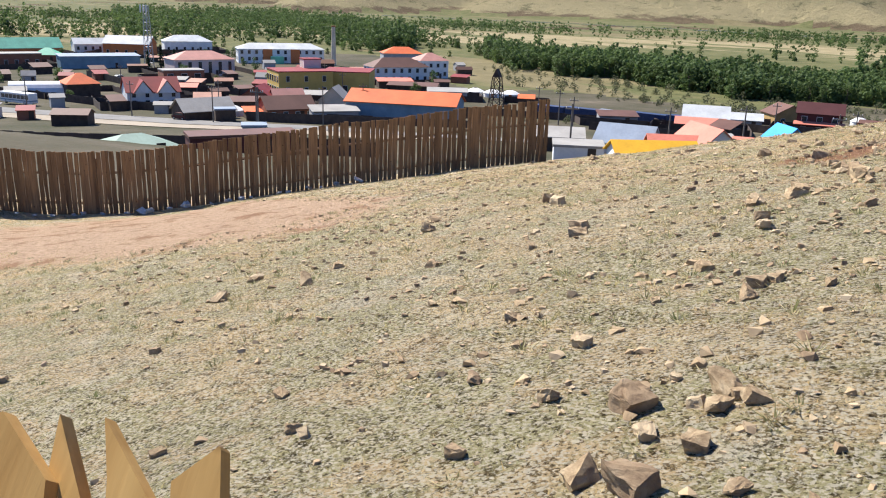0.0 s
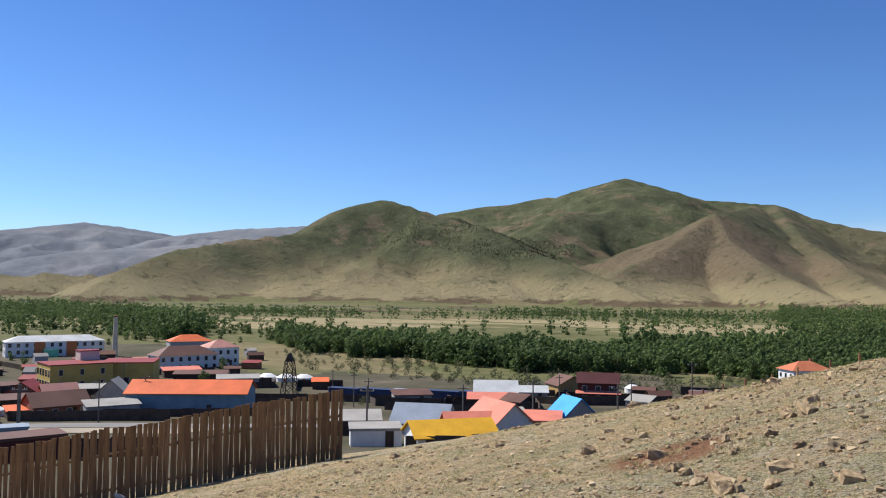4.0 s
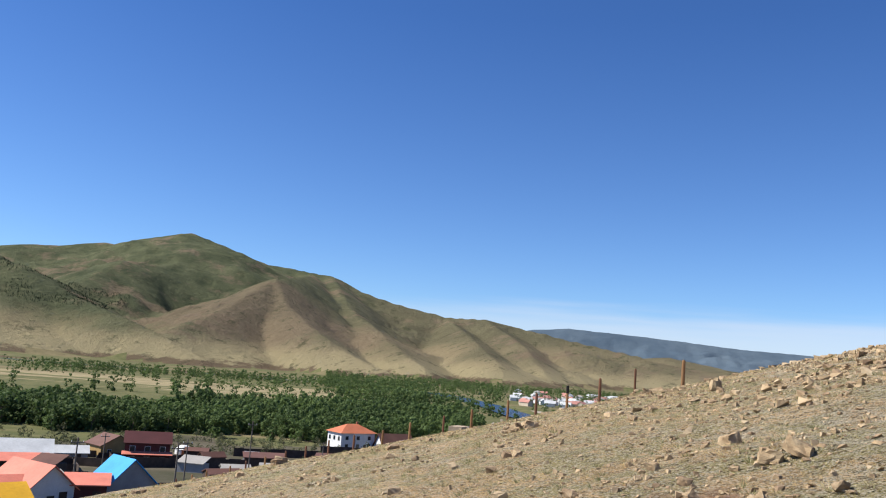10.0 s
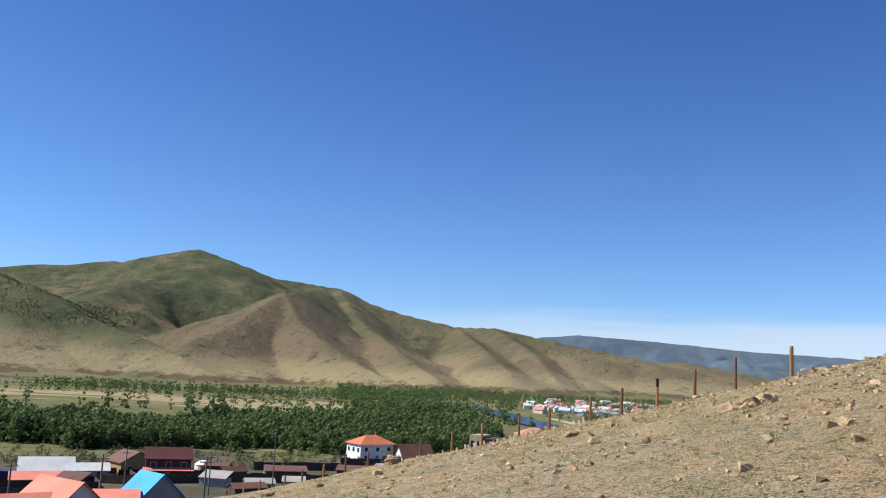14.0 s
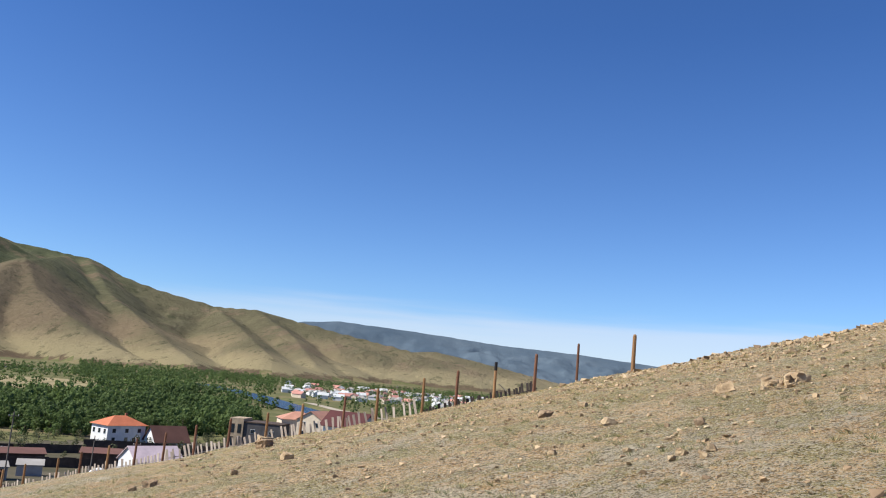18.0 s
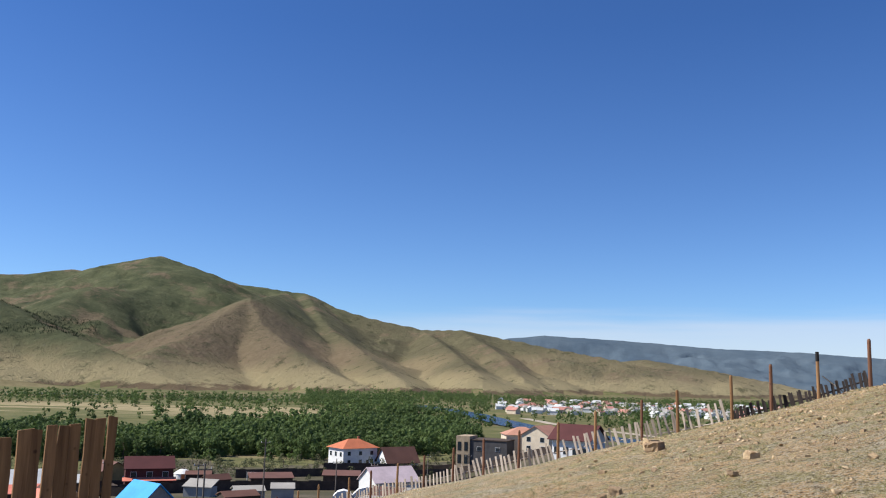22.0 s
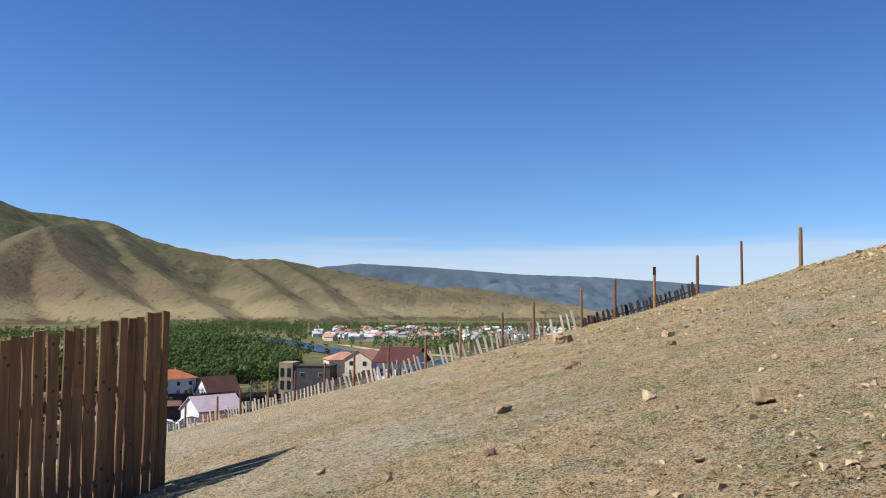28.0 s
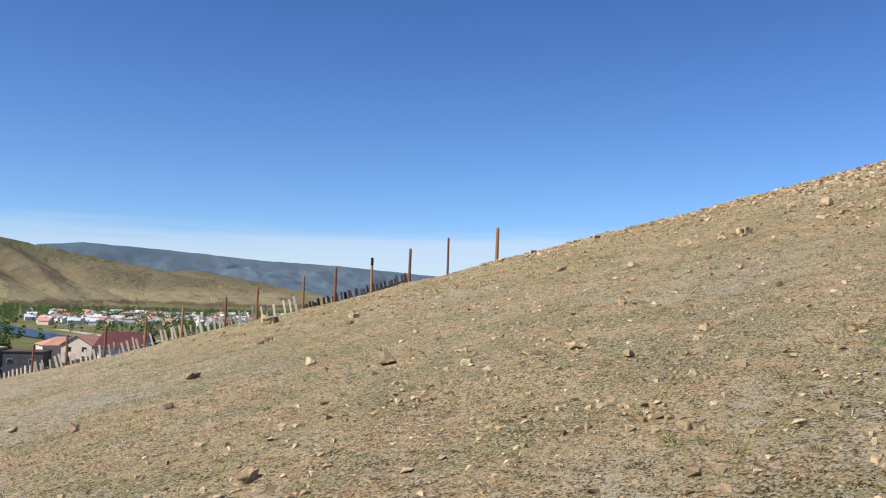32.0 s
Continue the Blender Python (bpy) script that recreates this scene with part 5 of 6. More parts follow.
# ---- trees ----
def leaf_material(name, dark, light):
    m, ns, ls, b = shader(name, 0.75, 0, 0.25)
    g = ns.new("ShaderNodeNewGeometry")
    info = ns.new("ShaderNodeObjectInfo")
    c = ramp(ns, ls, g.outputs["Random Per Island"], [(0.0, dark), (1.0, light)])
    c = blend(ns, ls, span(ns, ls, info.outputs["Random"], 0, 1, 0, 0.4), c, tuple(v * 0.5 for v in dark))
    big = noise_tex(ns, ls, place(ns), 0.02, 3)
    c = blend(ns, ls, span(ns, ls, big, 0.4, 0.65, 0, 0.45), c, tuple(min(1, v * 1.5) for v in light))
    ls.new(c, b.inputs["Base Color"])
    # leaves let some of the sun through
    thin = ns.new("ShaderNodeBsdfTranslucent")
    ls.new(c, thin.inputs["Color"])
    mixed = ns.new("ShaderNodeMixShader")
    mixed.inputs[0].default_value = 0.4
    ls.new(b.outputs[0], mixed.inputs[1])
    ls.new(thin.outputs[0], mixed.inputs[2])
    ls.new(mixed.outputs[0], ns["Material Output"].inputs["Surface"])
    return m


LEAF = leaf_material("poplar_leaves", (0.050, 0.088, 0.027), (0.118, 0.168, 0.050))
BUSH = leaf_material("willow_leaves", (0.070, 0.082, 0.036), (0.150, 0.155, 0.075))
NEEDLE = leaf_material("spruce_needles", (0.008, 0.022, 0.012), (0.025, 0.05, 0.02))
SCRUB = leaf_material("hillside_scrub", (0.022, 0.032, 0.017), (0.052, 0.066, 0.032))
BARK = plain("grey_bark", (0.14, 0.11, 0.085), 0.9, 0.3, 2.0)


def crown_arrays(rng, height, spread, clumps, leaf, low=0.2, fill=0.30):
    """Leaf tufts as small bent quads gathered on lumpy clumps: arrays of vertices and faces."""
    verts, faces = [], []
    for _ in range(clumps):
        f = rng.uniform(low, 0.92)
        reach = spread * math.sqrt(max(0.02, 1 - ((f - 0.45) / 0.58) ** 2)) * rng.uniform(0.3, 0.85)
        a = rng.uniform(0, math.tau)
        c = Vector((reach * math.cos(a), reach * math.sin(a), height * f))
        size = spread * rng.uniform(0.26, 0.46)
        for _ in range(leaf):
            o = Vector((rng.gauss(0, 1), rng.gauss(0, 1), rng.gauss(0.35, 0.9)))
            o = o.normalized() * size * rng.uniform(0.8, 1.04)
            p, n = c + o, (o.normalized() + Vector((rng.uniform(-0.4, 0.4), rng.uniform(-0.4, 0.4), rng.uniform(-0.2, 0.5)))).normalized()
            t = n.orthogonal().normalized()
            t = Matrix.Rotation(rng.uniform(0, math.tau), 3, n) @ t
            u = n.cross(t)
            s = size * rng.uniform(0.7, 1.2) * fill
            k = len(verts)
            verts += [tuple(p + t * s), tuple(p + u * s * 0.8 - n * s * 0.2), tuple(p - t * s), tuple(p - u * s * 0.8 - n * s * 0.2)]
            faces.append((k, k + 1, k + 2, k + 3))
    return verts, faces


def trunk_bm(rng, height, r, limbs):
    bm = bmesh.new()
    bend = [Vector((0, 0, 0))]
    for k in range(1, 5):
        bend.append(Vector((rng.uniform(-0.2, 0.2) * k, rng.uniform(-0.2, 0.2) * k, height * 0.75 * k / 4)))
    for k in range(4):
        add_beam(bm, bend[k], bend[k + 1], r * (1 - 0.22 * k), r * (0.78 - 0.2 * k), 6)
    for _ in range(limbs):
        k = rng.randint(1, 3)
        a = rng.uniform(0, math.tau)
        tip = bend[k] + Vector((math.cos(a), math.sin(a), rng.uniform(0.6, 1.2))) * height * 0.22
        add_beam(bm, bend[k], tip, r * 0.35, r * 0.1, 5)
    return bm


def tree_kind(seed, name, label, category, height, spread, clumps, leaf, material, group, low=0.2):
    rng = random.Random(seed)
    base = tagged(new(name), label, category, group)
    part("trunk", trunk_bm(rng, height, height * 0.022 + 0.06, 6), BARK, base)
    v, f = crown_arrays(rng, height, spread, clumps, leaf, low)
    crown = new("crown", mesh_from("crown", v, f, [material]))
    crown.parent = base
    v, f = crown_arrays(rng, height, spread * 1.02, 10, 9, low, 0.56)
    return base, (np.array(v), np.array(f))


KINDS = [tree_kind(40 + k, "poplar_tree", "leafy green poplar of the riverside wood", "tree", h, s, 24, 27, LEAF, "trees of the riverside wood", 0.06)
         for k, (h, s) in enumerate(((8.4, 2.5), (7.4, 2.6), (9.6, 2.5), (6.4, 2.6), (8.0, 3.0)))]
WILLOWS = [tree_kind(60 + k, "willow_bush", "grey-green willow bush on the meadow", "bush", h, s, 12, 14, BUSH, "bushes on the meadow", 0.05)
           for k, (h, s) in enumerate(((3.4, 2.4), (4.6, 3.0)))]


def belt(bearing):
    """Near and far edge of the wood at a bearing."""
    near = np.interp(bearing, [-80, -66, -60, -56, -50, -48, -44, -41, -40, -34, -26, -20, -10, -4, 0, 2], [540, 600, 620, 590, 470, 500, 530, 410, 378, 352, 304, 296, 300, 308, 330, 380])
    far = np.interp(bearing, [-80, -66, -62, -56, -50, -48, -44, -41, -40, -34, -30, -26, -20, -12, -5, 0, 2], [900, 1300, 1500, 1450, 900, 660, 600, 560, 530, 450, 425, 412, 400, 440, 540, 520, 445])
    return near, far


def plant():
    rng = random.Random(77)
    lots = {"near": [], "far": []}
    spots = []
    for k in range(7600):
        b = rng.uniform(-66, -47) if k % 3 == 0 else rng.uniform(-80, 2) if k % 9 == 1 else rng.uniform(-42, 2)
        near, far = belt(b)
        d = math.sqrt(rng.uniform(near ** 2, far ** 2))
        s = rng.uniform(0.62, 1.0 if rng.random() < 0.7 else 1.2) * (1.4 if b < -46 else 1.05)
        spots.append((d * math.sin(radians(b)), d * math.cos(radians(b)), b, d, near, s, rng.uniform(0, 360)))
    p = np.array(spots)
    clump, gap = fbm(p[:, 0] / 38, p[:, 1] / 38, 2, 61), river_gap(p[:, 0], p[:, 1])
    edge = 14 * fbm(p[:, 0] / 24, p[:, 1] / 24, 2, 67)
    for (x, y, b, d, near, s, turn), c, g, e in zip(spots, clump, gap, edge):
        if c > (-0.95 if b > -42 else -0.3) and g > 25 and d > near + 10 + e:
            lots["near" if d < near + 34 and b > -45 else "far"].append((x, y, s * (1 + 0.22 * c), turn))
    # rows across the meadows and along the foot of the hills, and trees round the village
    spots = []
    for k in range(9400):
        if k < 4800:
            b = rng.uniform(-78, -2)
            d = rng.choice((rng.gauss(980, 30), rng.gauss(1010, 40), rng.gauss(870, 40), rng.gauss(620, 40), rng.gauss(1040, 25), rng.gauss(740, 25)))
        else:
            b = rng.uniform(-9, 27)
            d = math.sqrt(rng.uniform(540 ** 2, 1650 ** 2))
        spots.append((d * math.sin(radians(b)), d * math.cos(radians(b)), b, d, rng.uniform(0.75, 1.2) * (1.0 if b > 3 else 1.25 if b > -9 else 1.1), rng.uniform(0, 360)))
    p = np.array(spots)
    clump, gap, level = fbm(p[:, 0] / 70, p[:, 1] / 22, 2, 71), river_gap(p[:, 0], p[:, 1]), land_z(p[:, 0], p[:, 1])
    for (x, y, b, d, s, turn), c, g, z in zip(spots, clump, gap, level):
        limit = -0.35 if b > -8 else -0.1 if b < -45 else 0.6 if d < 830 else -0.2
        if c > limit and z < -25 and g > 22 and not (2 < b < 20 and d < 540):
            lots["far"].append((x, y, s, turn))
    return lots


def heights(lots):
    return land_z(np.array([t[0] for t in lots]), np.array([t[1] for t in lots]))


LOTS = plant()
for k, (x, y, s, turn) in enumerate(LOTS["near"][:290]):
    src = KINDS[k % 5][0]
    ob = src if k < 5 else copy_thing(src, Matrix())
    ob.matrix_basis = pose(x, y, ground_at(x, y) - 0.2, 0, 0, turn) @ Matrix.Diagonal((s, s, s * 0.95, 1))


def wood_mass(name, label, lots, kinds, material, keep=1.0):
    verts, faces, n = [], [], 0
    level = heights(lots)
    for k, (x, y, s, turn) in enumerate(lots):
        v, f = kinds[k % len(kinds)][1]
        if keep < 1:
            f = f[: int(len(f) * keep)]
            v = v[: len(f) * 4]
        c, q = math.cos(radians(turn)) * s, math.sin(radians(turn)) * s
        verts.append(np.stack([x + v[:, 0] * c - v[:, 1] * q, y + v[:, 0] * q + v[:, 1] * c, level[k] - 0.3 + v[:, 2] * s], 1))
        faces.append(f + n)
        n += len(v)
    me = mesh_from(name, np.vstack(verts).tolist(), np.vstack(faces).tolist(), [material])
    tagged(new(name, me), label, "woodland", kind="stuff")


far = LOTS["far"] + LOTS["near"][290:]
wood_mass("riverside_wood", "dense green poplar wood along the river", [t for t in far if math.hypot(t[0], t[1]) < 640], KINDS, LEAF)
wood_mass("far_trees", "rows of trees across the river meadows", [t for t in far if math.hypot(t[0], t[1]) >= 640], KINDS, LEAF, 0.6)

rng = random.Random(17)
count = 0
while count < 70:
    b, r = radians(rng.uniform(-79, -44)), rng.uniform(215, 520)
    x, y = r * math.sin(b), r * math.cos(b)
    if road_gap(x, y) < 8 or any(math.hypot(x - u, y - v) < 4 + max(w, d) / 2 for u, v, w, d, _ in PLOTS):
        continue
    ob = copy_thing(KINDS[count % 5][0], Matrix())
    s = rng.uniform(0.35, 0.75)
    ob.matrix_basis = pose(x, y, ground_at(x, y) - 0.2, 0, 0, rng.uniform(0, 360)) @ Matrix.Diagonal((s, s, s, 1))
    tagged(ob, "small leafy tree growing among the town yards", "tree", "trees of the town")
    count += 1

rng = random.Random(91)
spots = []
while len(spots) < 260:
    b, d = rng.uniform(-52, 2), rng.uniform(240, 400)
    near, _ = belt(b)
    if near - 75 < d < near - 4:
        spots.append((d * math.sin(radians(b)), d * math.cos(radians(b))))
spots += [(-120 + 4 * k, 150 + 3 * k) for k in range(3)] + [(-62, 222), (-58, 219), (-66, 226), (-100, 214), (-96, 219), (-282, 150), (-270, 160)]
for k, (x, y) in enumerate(spots):
    src = WILLOWS[k % 2][0]
    ob = src if k < 2 else copy_thing(src, Matrix())
    s = rng.uniform(0.32, 0.75)
    ob.matrix_basis = pose(x, y, ground_at(x, y) - 0.1, 0, 0, rng.uniform(0, 360)) @ Matrix.Diagonal((s, s, s, 1))


def spruce(x, y, h):
    rng = random.Random(int(h * 10))
    base = thing("spruce_tree", x, y, ground_at(x, y) - 0.2, 0, "dark pointed spruce beside the mast", "tree", "spruces by the mast")
    part("trunk", beam((0, 0, 0), (0, 0, h), 0.22, 0.04, 6), BARK, base)
    verts, faces = [], []
    for k in range(260):
        f = rng.uniform(0.08, 1)
        reach = h * 0.24 * (1.05 - f) * rng.uniform(0.5, 1)
        a = rng.uniform(0, math.tau)
        p = Vector((reach * math.cos(a), reach * math.sin(a), h * f - reach * 0.3))
        t, s = Vector((math.cos(a), math.sin(a), -0.4)), 0.55
        u = Vector((-math.sin(a), math.cos(a), 0))
        n = len(verts)
        verts += [tuple(p + t * s), tuple(p + u * s * 0.6), tuple(p - t * s), tuple(p - u * s * 0.6)]
        faces.append((n, n + 1, n + 2, n + 3))
    c = new("crown", mesh_from("crown", verts, faces, [NEEDLE]))
    c.parent = base


for x, y, h in ((-306, 152, 10.5), (-301, 155, 9), (-311, 149, 8), (-297, 150, 7.5)):
    spruce(x, y, h)

# larches on the wooded flank of the nearer peak
rng = random.Random(5)
verts, faces = [], []
stand = [(rng.uniform(-39, -22), rng.uniform(1800, 2480), rng.uniform(2.4, 5.2)) for _ in range(9000)]
sx, sy = (np.array([d * f(radians(b)) for b, d, _ in stand]) for f in (math.sin, math.cos))
for x, y, z, c, (_, _, h) in zip(sx, sy, land_z(sx, sy), fbm(sx / 130, sy / 130, 3, 88), stand):
    slope = math.degrees(math.atan2(z, math.hypot(x, y)))
    edge = float(np.interp(math.degrees(math.atan2(x, y)), [-39, -32, -27, -22], [3.5, 2.6, 2.1, 1.9]))
    if c < -0.45 + max(0, (slope - edge - 0.5) * 0.55) or slope < edge + 0.35 * c:
        continue
    n = len(verts)
    verts += [(x - h * 0.22, y, z), (x + h * 0.22, y, z), (x, y - h * 0.2, z), (x, y + h * 0.2, z), (x, y, z + h)]
    faces += [(n, n + 1, n + 4), (n + 2, n + 3, n + 4)]
tagged(new("hill_larches", mesh_from("hill_larches", verts, faces, [SCRUB])), "thin dark larches scattered over a hill flank", "woodland", kind="stuff")

# ---- stones, grit and tufts on the hillside ----
def rock_material(name, dark, mid, light):
    m, ns, ls, b = shader(name, 0.9, 0, 0.25)
    info = ns.new("ShaderNodeObjectInfo")
    p = local(ns)
    big, fine = noise_tex(ns, ls, p, 2.2, 5), noise_tex(ns, ls, p, 14, 7, 0.7)
    c = ramp(ns, ls, big, [(0.3, dark), (0.5, mid), (0.72, light)])
    c = blend(ns, ls, span(ns, ls, fine, 0.5, 0.75, 0, 0.6), c, tuple(v * 0.55 for v in dark))
    g = ns.new("ShaderNodeNewGeometry")
    own = ns.new("ShaderNodeMath")
    own.operation = "ADD"
    ls.new(info.outputs["Random"], own.inputs[0])
    ls.new(g.outputs["Random Per Island"], own.inputs[1])
    half = ns.new("ShaderNodeMath")
    half.operation = "FRACT"
    ls.new(own.outputs[0], half.inputs[0])
    c = blend(ns, ls, span(ns, ls, half.outputs[0], 0.62, 1, 0, 0.55), c, (0.17, 0.11, 0.07))
    c = blend(ns, ls, span(ns, ls, half.outputs[0], 0.25, 0, 0, 0.55), c, (0.58, 0.46, 0.30))
    ls.new(c, b.inputs["Base Color"])
    relief(ns, ls, b, fine, 0.7, 0.02)
    return m


PALE_ROCK = rock_material("pale_slab_stone", (0.46, 0.42, 0.36), (0.62, 0.58, 0.51), (0.76, 0.72, 0.66))
ROCK = rock_material("tan_field_stone", (0.22, 0.145, 0.082), (0.39, 0.28, 0.16), (0.53, 0.41, 0.255))


def rock_arrays(rng, sharp=0.35, points=11):
    """A broken angular stone of about unit size: the hull of a jittered block with some corners struck off."""
    bm = bmesh.new()
    corners = [(sx, sy, sz) for sx in (-1, 1) for sy in (-1, 1) for sz in (-1, 1)]
    rng.shuffle(corners)
    for sx, sy, sz in corners[:points - 3 if points < 10 else 8]:
        k = 1 - sharp * rng.random() * (1.5 if sz > 0 else 0.8)
        bm.verts.new((sx * 0.46 * k + rng.uniform(-0.09, 0.09), sy * 0.34 * k + rng.uniform(-0.08, 0.08), sz * 0.30 * k + rng.uniform(-0.1, 0.1)))
    for _ in range(max(2, points - 8)):
        a, t = rng.uniform(0, math.tau), rng.uniform(-0.2, 0.32)
        bm.verts.new((0.5 * math.cos(a), 0.38 * math.sin(a), t))
    bmesh.ops.convex_hull(bm, input=bm.verts)
    bmesh.ops.delete(bm, geom=[v for v in bm.verts if not v.link_faces], context="VERTS")
    bm.verts.index_update()
    verts = [tuple(v.co) for v in bm.verts]
    faces = [tuple(v.index for v in f.verts) for f in bm.faces]
    bm.free()
    return verts, faces


def broken(seed, arrays):
    """The same stone with chipped, uneven faces."""
    bm = bmesh.new()
    v = [bm.verts.new(c) for c in arrays[0]]
    for f in arrays[1]:
        bm.faces.new([v[k] for k in f])
    bmesh.ops.subdivide_edges(bm, edges=bm.edges, cuts=3, use_grid_fill=True)
    for q in bm.verts:
        q.co += noise.noise_vector(q.co * 4.2 + Vector((seed, 0, 0))) * 0.075 + noise.noise_vector(q.co * 11.0 + Vector((0, seed, 0))) * 0.03
    me = bpy.data.meshes.new("stone")
    bm.to_mesh(me)
    bm.free()
    me.materials.append(ROCK)
    return me


SHAPES = [rock_arrays(random.Random(100 + k), 0.45, 10 + k % 4) for k in range(16)]
ROCK_MESHES = [broken(k, a) for k, a in enumerate(SHAPES)]


def stone(x, y, size, k, turn, flat=1.0, rise=0.10, label="angular tan field stone lying on the turf", group="loose field stones"):
    ob = new("field_stone", ROCK_MESHES[k % len(ROCK_MESHES)])
    ob.matrix_basis = pose(x, y, ground_at(x, y) + size * rise * flat, 0, 0, turn) @ pose(0, 0, 0, (k * 37) % 40 - 20, (k * 53) % 40 - 20, 0) @ Matrix.Diagonal((size * 0.88, size * 0.88, size * 0.88 * flat, 1))
    return tagged(ob, label, "stone", group)


STONES_A = [
    (6.17, -3.80, 0.13), (6.60, -3.75, 0.25), (6.80, -3.97, 0.15), (6.84, -3.65, 0.12), (6.96, -3.65, 0.15), (6.91, -3.48, 0.20),
    (7.06, -3.54, 0.13), (7.04, -3.98, 0.14), (7.00, -4.37, 0.23), (6.80, -4.40, 0.17), (7.60, -4.23, 0.09), (6.14, -4.41, 0.11),
    (5.11, -4.55, 0.11), (5.24, -4.57, 0.08), (5.03, -2.70, 0.12), (5.43, -3.12, 0.10), (5.81, -3.02, 0.15), (5.62, -1.26, 0.17),
    (5.59, -0.26, 0.19), (2.73, -1.22, 0.19), (0.61, -1.89, 0.18), (1.71, -2.00, 0.23), (2.35, -3.97, 0.12), (6.27, -1.82, 0.15),
    (6.34, -1.73, 0.12), (6.69, -1.75, 0.10), (6.31, -2.03, 0.15), (4.46, -4.18, 0.11), (4.47, -4.99, 0.12), (3.51, -0.64, 0.12),
]
STONES_B = [
    (3.73, -0.17, 0.20), (0.68, 0.76, 0.23), (6.62, -3.41, 0.07), (1.36, -1.32, 0.16), (1.12, -2.67, 0.21), (5.24, -1.46, 0.09),
    (7.33, -4.23, 0.11), (5.57, -3.67, 0.13), (5.44, 0.03, 0.17), (3.50, 0.16, 0.22), (-0.00, 1.53, 0.19), (1.24, 2.59, 0.26),
    (5.36, 2.46, 0.31), (4.95, 1.00, 0.19), (3.40, 2.59, 0.14), (5.24, 1.32, 0.22), (5.75, 2.99, 0.24), (6.16, 1.09, 0.17),
    (5.30, 2.63, 0.26), (5.24, 1.19, 0.25), (4.93, 0.95, 0.22), (1.50, 2.38, 0.32), (5.04, 2.86, 0.15), (5.68, 1.86, 0.16),
    (6.39, 2.00, 0.19), (6.14, 3.37, 0.17), (5.55, 6.08, 0.27), (4.60, 3.84, 0.18), (5.02, 3.05, 0.20), (4.76, 3.49, 0.15),
]
STONES_C = [
    (5.74, 4.03, 0.17), (4.56, 6.79, 0.14), (4.14, 4.68, 0.23), (7.14, 13.66, 0.34), (5.33, 6.11, 0.24), (5.41, 7.42, 0.26),
    (6.70, 11.72, 0.22), (3.77, 14.34, 0.31), (5.34, 4.87, 0.17), (3.80, 6.36, 0.15), (3.46, 9.78, 0.16), (3.23, 8.65, 0.14),
    (5.22, 11.02, 0.16), (6.05, 6.61, 0.11), (3.57, 9.69, 0.18), (3.25, 6.87, 0.16), (3.87, 13.54, 0.31), (2.81, 9.64, 0.13),
    (2.22, 8.36, 0.15), (2.72, 6.18, 0.23), (7.43, 14.73, 0.26), (-1.00, 10.78, 0.14), (1.04, 11.62, 0.12), (2.77, 7.93, 0.10),
    (0.94, 10.60, 0.12), (1.10, 10.38, 0.11), (1.74, 13.52, 0.19), (1.71, 15.38, 0.13), (2.30, 15.57, 0.16), (-1.05, 10.17, 0.13),
]
STONES_D = [
    (-2.80, 12.83, 0.10), (-3.76, 16.42, 0.13), (-2.47, 15.83, 0.12), (-1.34, 14.93, 0.11), (-0.80, 9.98, 0.07), (-0.19, 9.13, 0.18),
    (-1.82, 21.60, 0.42), (-1.69, 17.31, 0.24), (-2.47, 15.70, 0.15), (-3.23, 19.21, 0.16), (-5.35, 14.36, 0.23), (-7.04, 12.38, 0.15),
    (-6.15, 12.21, 0.14), (-3.56, 16.57, 0.18), (-7.55, 13.69, 0.11), (-1.79, 21.89, 0.42), (-4.35, 12.68, 0.18), (-9.13, 15.19, 0.17),
    (-6.38, 8.70, 0.22), (-4.21, 6.70, 0.11), (-4.88, 8.38, 0.10), (-3.99, 11.27, 0.25), (-4.63, 7.42, 0.12), (3.98, 13.09, 0.35),
    (-3.85, 9.49, 0.12), (-3.72, 10.10, 0.15), (1.65, 15.34, 0.25), (-3.01, 9.26, 0.17), (-4.07, 7.63, 0.09), (-6.34, 7.24, 0.08),
]
STONES_E = [
    (-4.66, 6.02, 0.09), (-3.01, 8.48, 0.14), (-7.40, 8.34, 0.15), (-6.12, 12.34, 0.12), (-7.04, 12.50, 0.13), (-3.52, 16.81, 0.17),
    (7.70, 20.45, 0.34), (1.28, 10.56, 0.13), (1.12, 10.77, 0.13), (-2.11, 8.43, 0.15), (-7.53, 13.70, 0.14),
]
BIG_STONES = STONES_A + STONES_B + STONES_C + STONES_D + STONES_E
for k, (x, y, size) in enumerate(BIG_STONES):
    stone(x, y, size * 1.12, k, k * 67 % 360, 0.9, 0.14, "large angular tan and brown field stone lying on the turf")


def sown(g, n):
    """Places on the hillside, most of them along the walk."""
    near = n * 11 // 20
    x = np.concatenate([g.uniform(-13, 12, near), g.uniform(-20, 24, n - near)])
    y = np.concatenate([g.uniform(-4, 29, near), g.uniform(-8, 38, n - near)])
    order = g.permutation(n)
    x, y = x[order], y[order]
    # this side of the board fence, off the dug earth and clear of the start
    keep = ((x + 9.3) * 0.788 - (y - 16.05) * 0.616 > 0.2) & (np.hypot((x - DUG[0]) / 7.2, (y - DUG[1]) / 4.2) > 0.85)
    return x[keep], y[keep]


def scatter(seed, n):
    """Stones lie thicker on the upper part and in patches."""
    g = np.random.default_rng(seed)
    x, y = sown(g, n)
    keep = fbm(x / 5, y / 5, 3, 41) + 0.07 * (x - 0.5) + 0.03 * np.maximum(y - 16, 0) + g.uniform(-0.8, 0.8, len(x)) > 0.0
    return x[keep], y[keep]


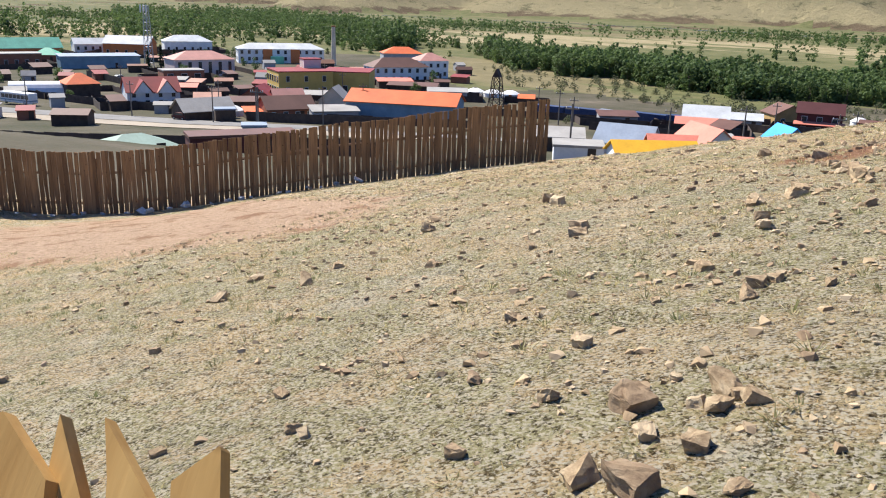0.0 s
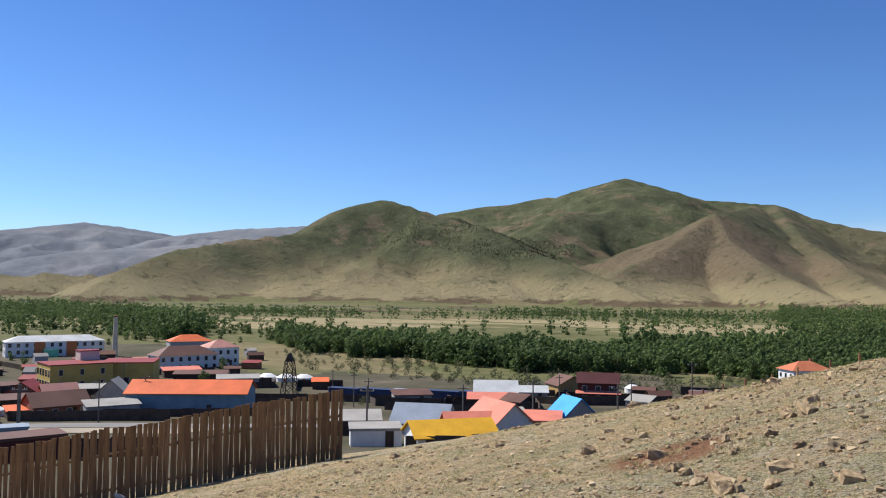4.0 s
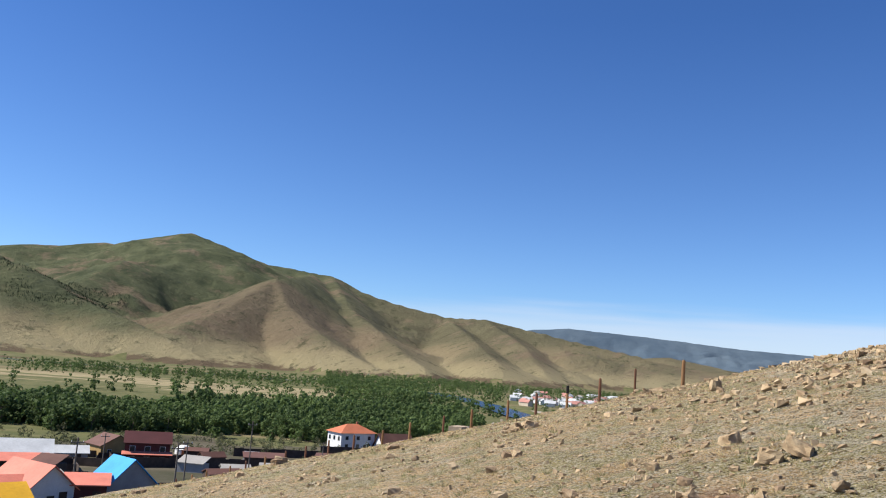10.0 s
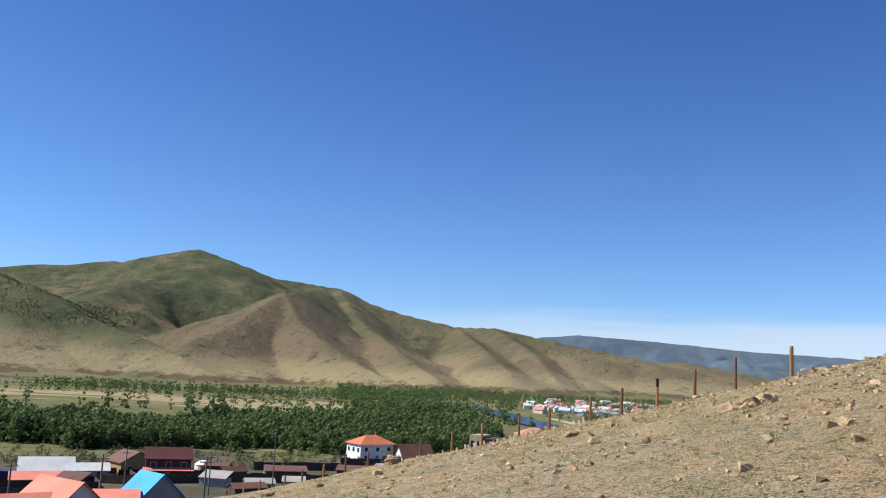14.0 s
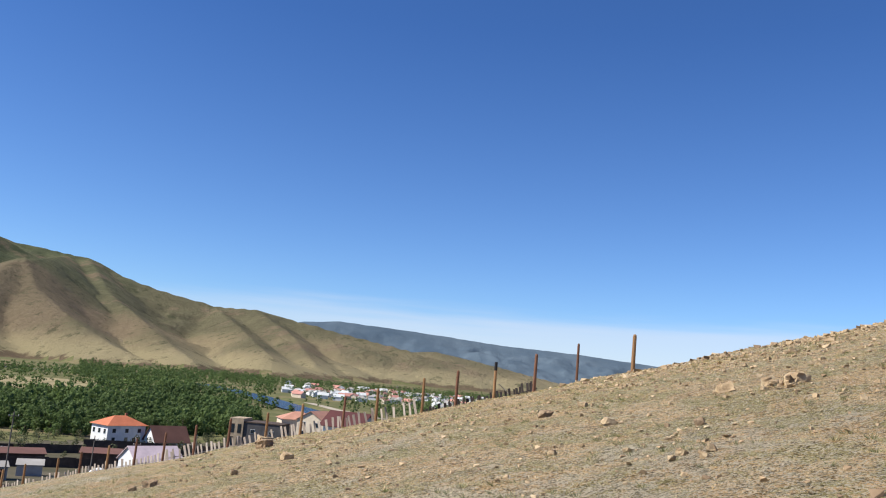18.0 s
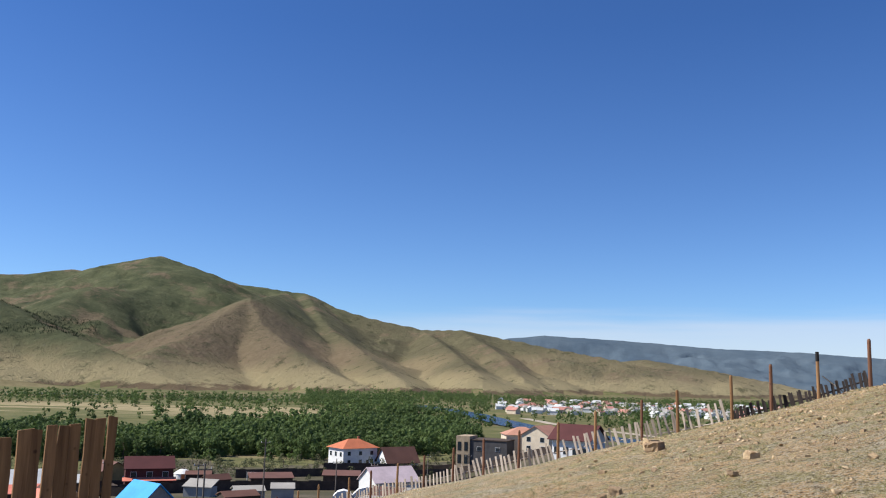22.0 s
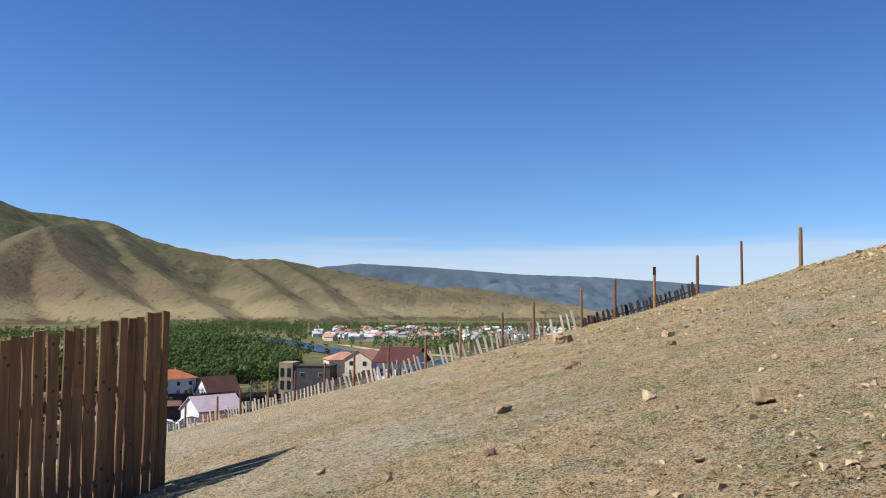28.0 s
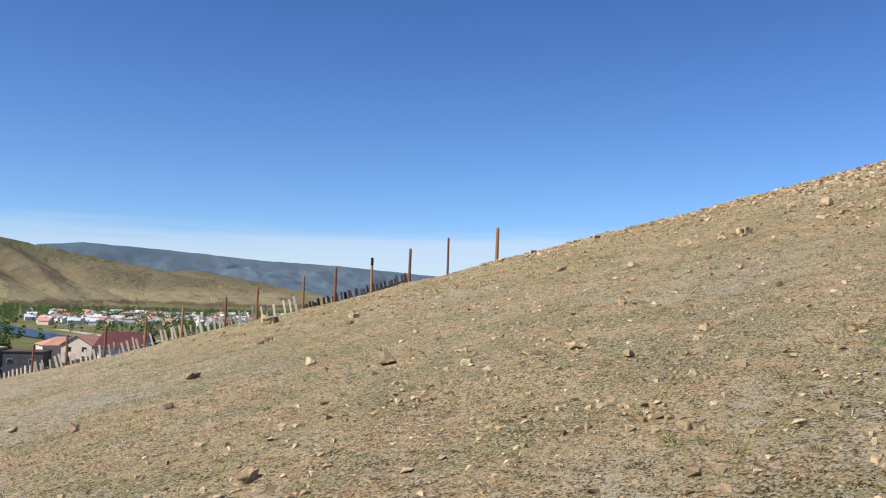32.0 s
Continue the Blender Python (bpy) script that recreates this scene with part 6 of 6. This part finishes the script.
rng = random.Random(12)
sx, sy = scatter(12, 3000)
wanted = (sx > 0.5) | (np.arange(len(sx)) % 5 == 0)
sx, sy = sx[wanted], sy[wanted]
for k, (x, y) in enumerate(zip(sx[:135], sy[:135])):
    stone(float(x), float(y), min(0.22, 0.075 * math.exp(rng.gauss(0, 0.4))), k, rng.uniform(0, 360), rng.uniform(0.7, 1.15), 0.16)


# a thick spread of stones on the slope above the start
for k in range(58):
    x, y = rng.gauss(4.9, 0.9), rng.gauss(4.6, 1.6)
    stone(x, y, min(0.19, 0.085 * math.exp(rng.gauss(0, 0.35))), k, rng.uniform(0, 360), rng.uniform(0.6, 1.1), 0.18, "angular tan stone in a spread of broken rock", "spread of broken rock")

# two small heaps on the brow and pale slabs along the foot of the board fence
for hx, hy in ((7.13, 19.73), (3.71, 13.04)):
    for k in range(6):
        a, tier = k * 2.4, k // 4
        ob = stone(hx + 0.17 * (1 - tier * 0.4) * math.cos(a), hy + 0.17 * (1 - tier * 0.4) * math.sin(a), 0.17 - 0.02 * tier, k, k * 77, 0.8, 0.2,
                   "broken brown stone piled in a small heap", "heaped stones")
        ob.matrix_basis = pose(0, 0, 0.075 * tier) @ ob.matrix_basis
for k in range(22):
    along = 6.5 + k * 0.55 + rng.uniform(-0.2, 0.2)
    slab_stone = stone(-9.3 - 0.629 * along + 0.36, 16.05 - 0.777 * along - 0.29, rng.uniform(0.18, 0.46), k, rng.uniform(0, 360), 0.6, 0.42,
                       "pale flat stone along the foot of the board fence", "stones along the fence")
    slab_stone.data = slab_stone.data.copy()
    slab_stone.data.materials[0] = PALE_ROCK


def stone_litter(name, label, n, lo, hi, seed, shapes, brow=False):
    rng = random.Random(seed)
    x, y = scatter(seed, n)
    if brow:
        g = np.random.default_rng(seed)
        x, y = g.uniform(5, 22, n), g.uniform(6, 32, n)
        keep = (fbm(x / 2.5, y / 2.5, 3, 47) + 0.11 * (x - 10.5) + g.uniform(-0.5, 0.5, n) > 0)
        x, y = x[keep], y[keep]
    z = land_z(x, y)
    verts, faces, count = [], [], 0
    arrays = [(np.array(v), f) for v, f in shapes]
    for k in range(len(x)):
        v, f = arrays[k % len(arrays)]
        s = lo * (hi / lo) ** (rng.random() ** 2.0)
        a = rng.uniform(0, math.tau)
        c, q, w = math.cos(a) * s, math.sin(a) * s, s * rng.uniform(0.6, 1.1)
        verts.append(np.stack([x[k] + v[:, 0] * c - v[:, 1] * q, y[k] + v[:, 0] * q + v[:, 1] * c, z[k] + s * 0.14 + v[:, 2] * w], 1))
        faces += [tuple(i + count for i in g) for g in f]
        count += len(v)
    tagged(new(name, mesh_from(name, np.vstack(verts).tolist(), faces, [ROCK])), label, "stones", kind="stuff")


stone_litter("small_stones", "small angular stones strewn over the turf", 56000, 0.022, 0.10, 5, [rock_arrays(random.Random(300 + k), 0.45, 9) for k in range(12)])
stone_litter("brow_stones", "broken brown stones lying thick along the brow of the hill", 10500, 0.05, 0.22, 9, [rock_arrays(random.Random(500 + k), 0.45, 9) for k in range(12)], True)
stone_litter("grit", "pale grit and pebbles between the grass", 16000, 0.009, 0.03, 6, [rock_arrays(random.Random(400 + k), 0.4, 7) for k in range(8)])

def blade_material(name, tint, amount):
    """Grass takes the colour of its patch, bleached or green from blade to blade."""
    m, ns, ls, b = shader(name, 0.85, 0, 0.15)
    g = ns.new("ShaderNodeNewGeometry")
    c = sward(ns, ls, g.outputs["Position"])
    c = blend(ns, ls, amount, c, tint)
    c = blend(ns, ls, span(ns, ls, g.outputs["Random Per Island"], 0.5, 1, 0, 0.7), c, (0.90, 0.76, 0.45))
    c = blend(ns, ls, span(ns, ls, g.outputs["Random Per Island"], 0.25, 0, 0, 0.5), c, (0.20, 0.18, 0.08))
    ls.new(c, b.inputs["Base Color"])
    # thin dry blades let the sun through
    thin = ns.new("ShaderNodeBsdfTranslucent")
    ls.new(c, thin.inputs["Color"])
    mixed = ns.new("ShaderNodeMixShader")
    mixed.inputs[0].default_value = 0.45
    ls.new(b.outputs[0], mixed.inputs[1])
    ls.new(thin.outputs[0], mixed.inputs[2])
    ls.new(mixed.outputs[0], ns["Material Output"].inputs["Surface"])
    return m


STRAW = blade_material("dry_grass_blade", (0.50, 0.40, 0.18), 0.4)
SAGE = blade_material("grey_green_herb", (0.36, 0.36, 0.21), 0.6)


def tufts(name, label, n, blades, lo, hi, material, seed, spread=0.05):
    g = np.random.default_rng(seed)
    x, y = sown(g, n)
    keep = fbm(x / 1.1, y / 1.1, 3, 51) + g.uniform(-0.6, 0.6, len(x)) > -0.25
    x, y = x[keep], y[keep]
    z = land_z(x, y)
    m = len(x)
    a = g.uniform(0, math.tau, (m, blades))
    h = g.uniform(lo, hi, (m, blades)) * g.uniform(0.6, 1.2, (m, 1))
    off = g.uniform(0.1, 1, (m, blades)) * spread
    bx, by = x[:, None] + np.cos(a) * off, y[:, None] + np.sin(a) * off
    lean = h * g.uniform(0.5, 2.4, (m, blades))
    wx, wy = -np.sin(a) * 0.005, np.cos(a) * 0.005
    zz = np.repeat(z[:, None], blades, 1) - 0.005
    tri = np.stack([np.stack([bx - wx, by - wy, zz], -1), np.stack([bx + wx, by + wy, zz], -1),
                    np.stack([bx + np.cos(a) * lean, by + np.sin(a) * lean, zz + h], -1)], 2).reshape(-1, 3)
    faces = np.arange(len(tri)).reshape(-1, 3)
    tagged(new(name, mesh_from(name, tri.tolist(), faces.tolist(), [material])), label, "grass", kind="stuff")


tufts("dry_grass", "sparse short dry grass on the hillside", 125000, 5, 0.008, 0.028, STRAW, 3, 0.09)
tufts("herbs", "low grey-green herb tufts on the hillside", 3600, 16, 0.016, 0.045, SAGE, 4, 0.07)
GREEN = blade_material("green_grass_blade", (0.115, 0.150, 0.055), 0.85)
tufts("green_tufts", "scattered taller tufts of green grass on the hillside", 5200, 26, 0.02, 0.055, GREEN, 8, 0.06)
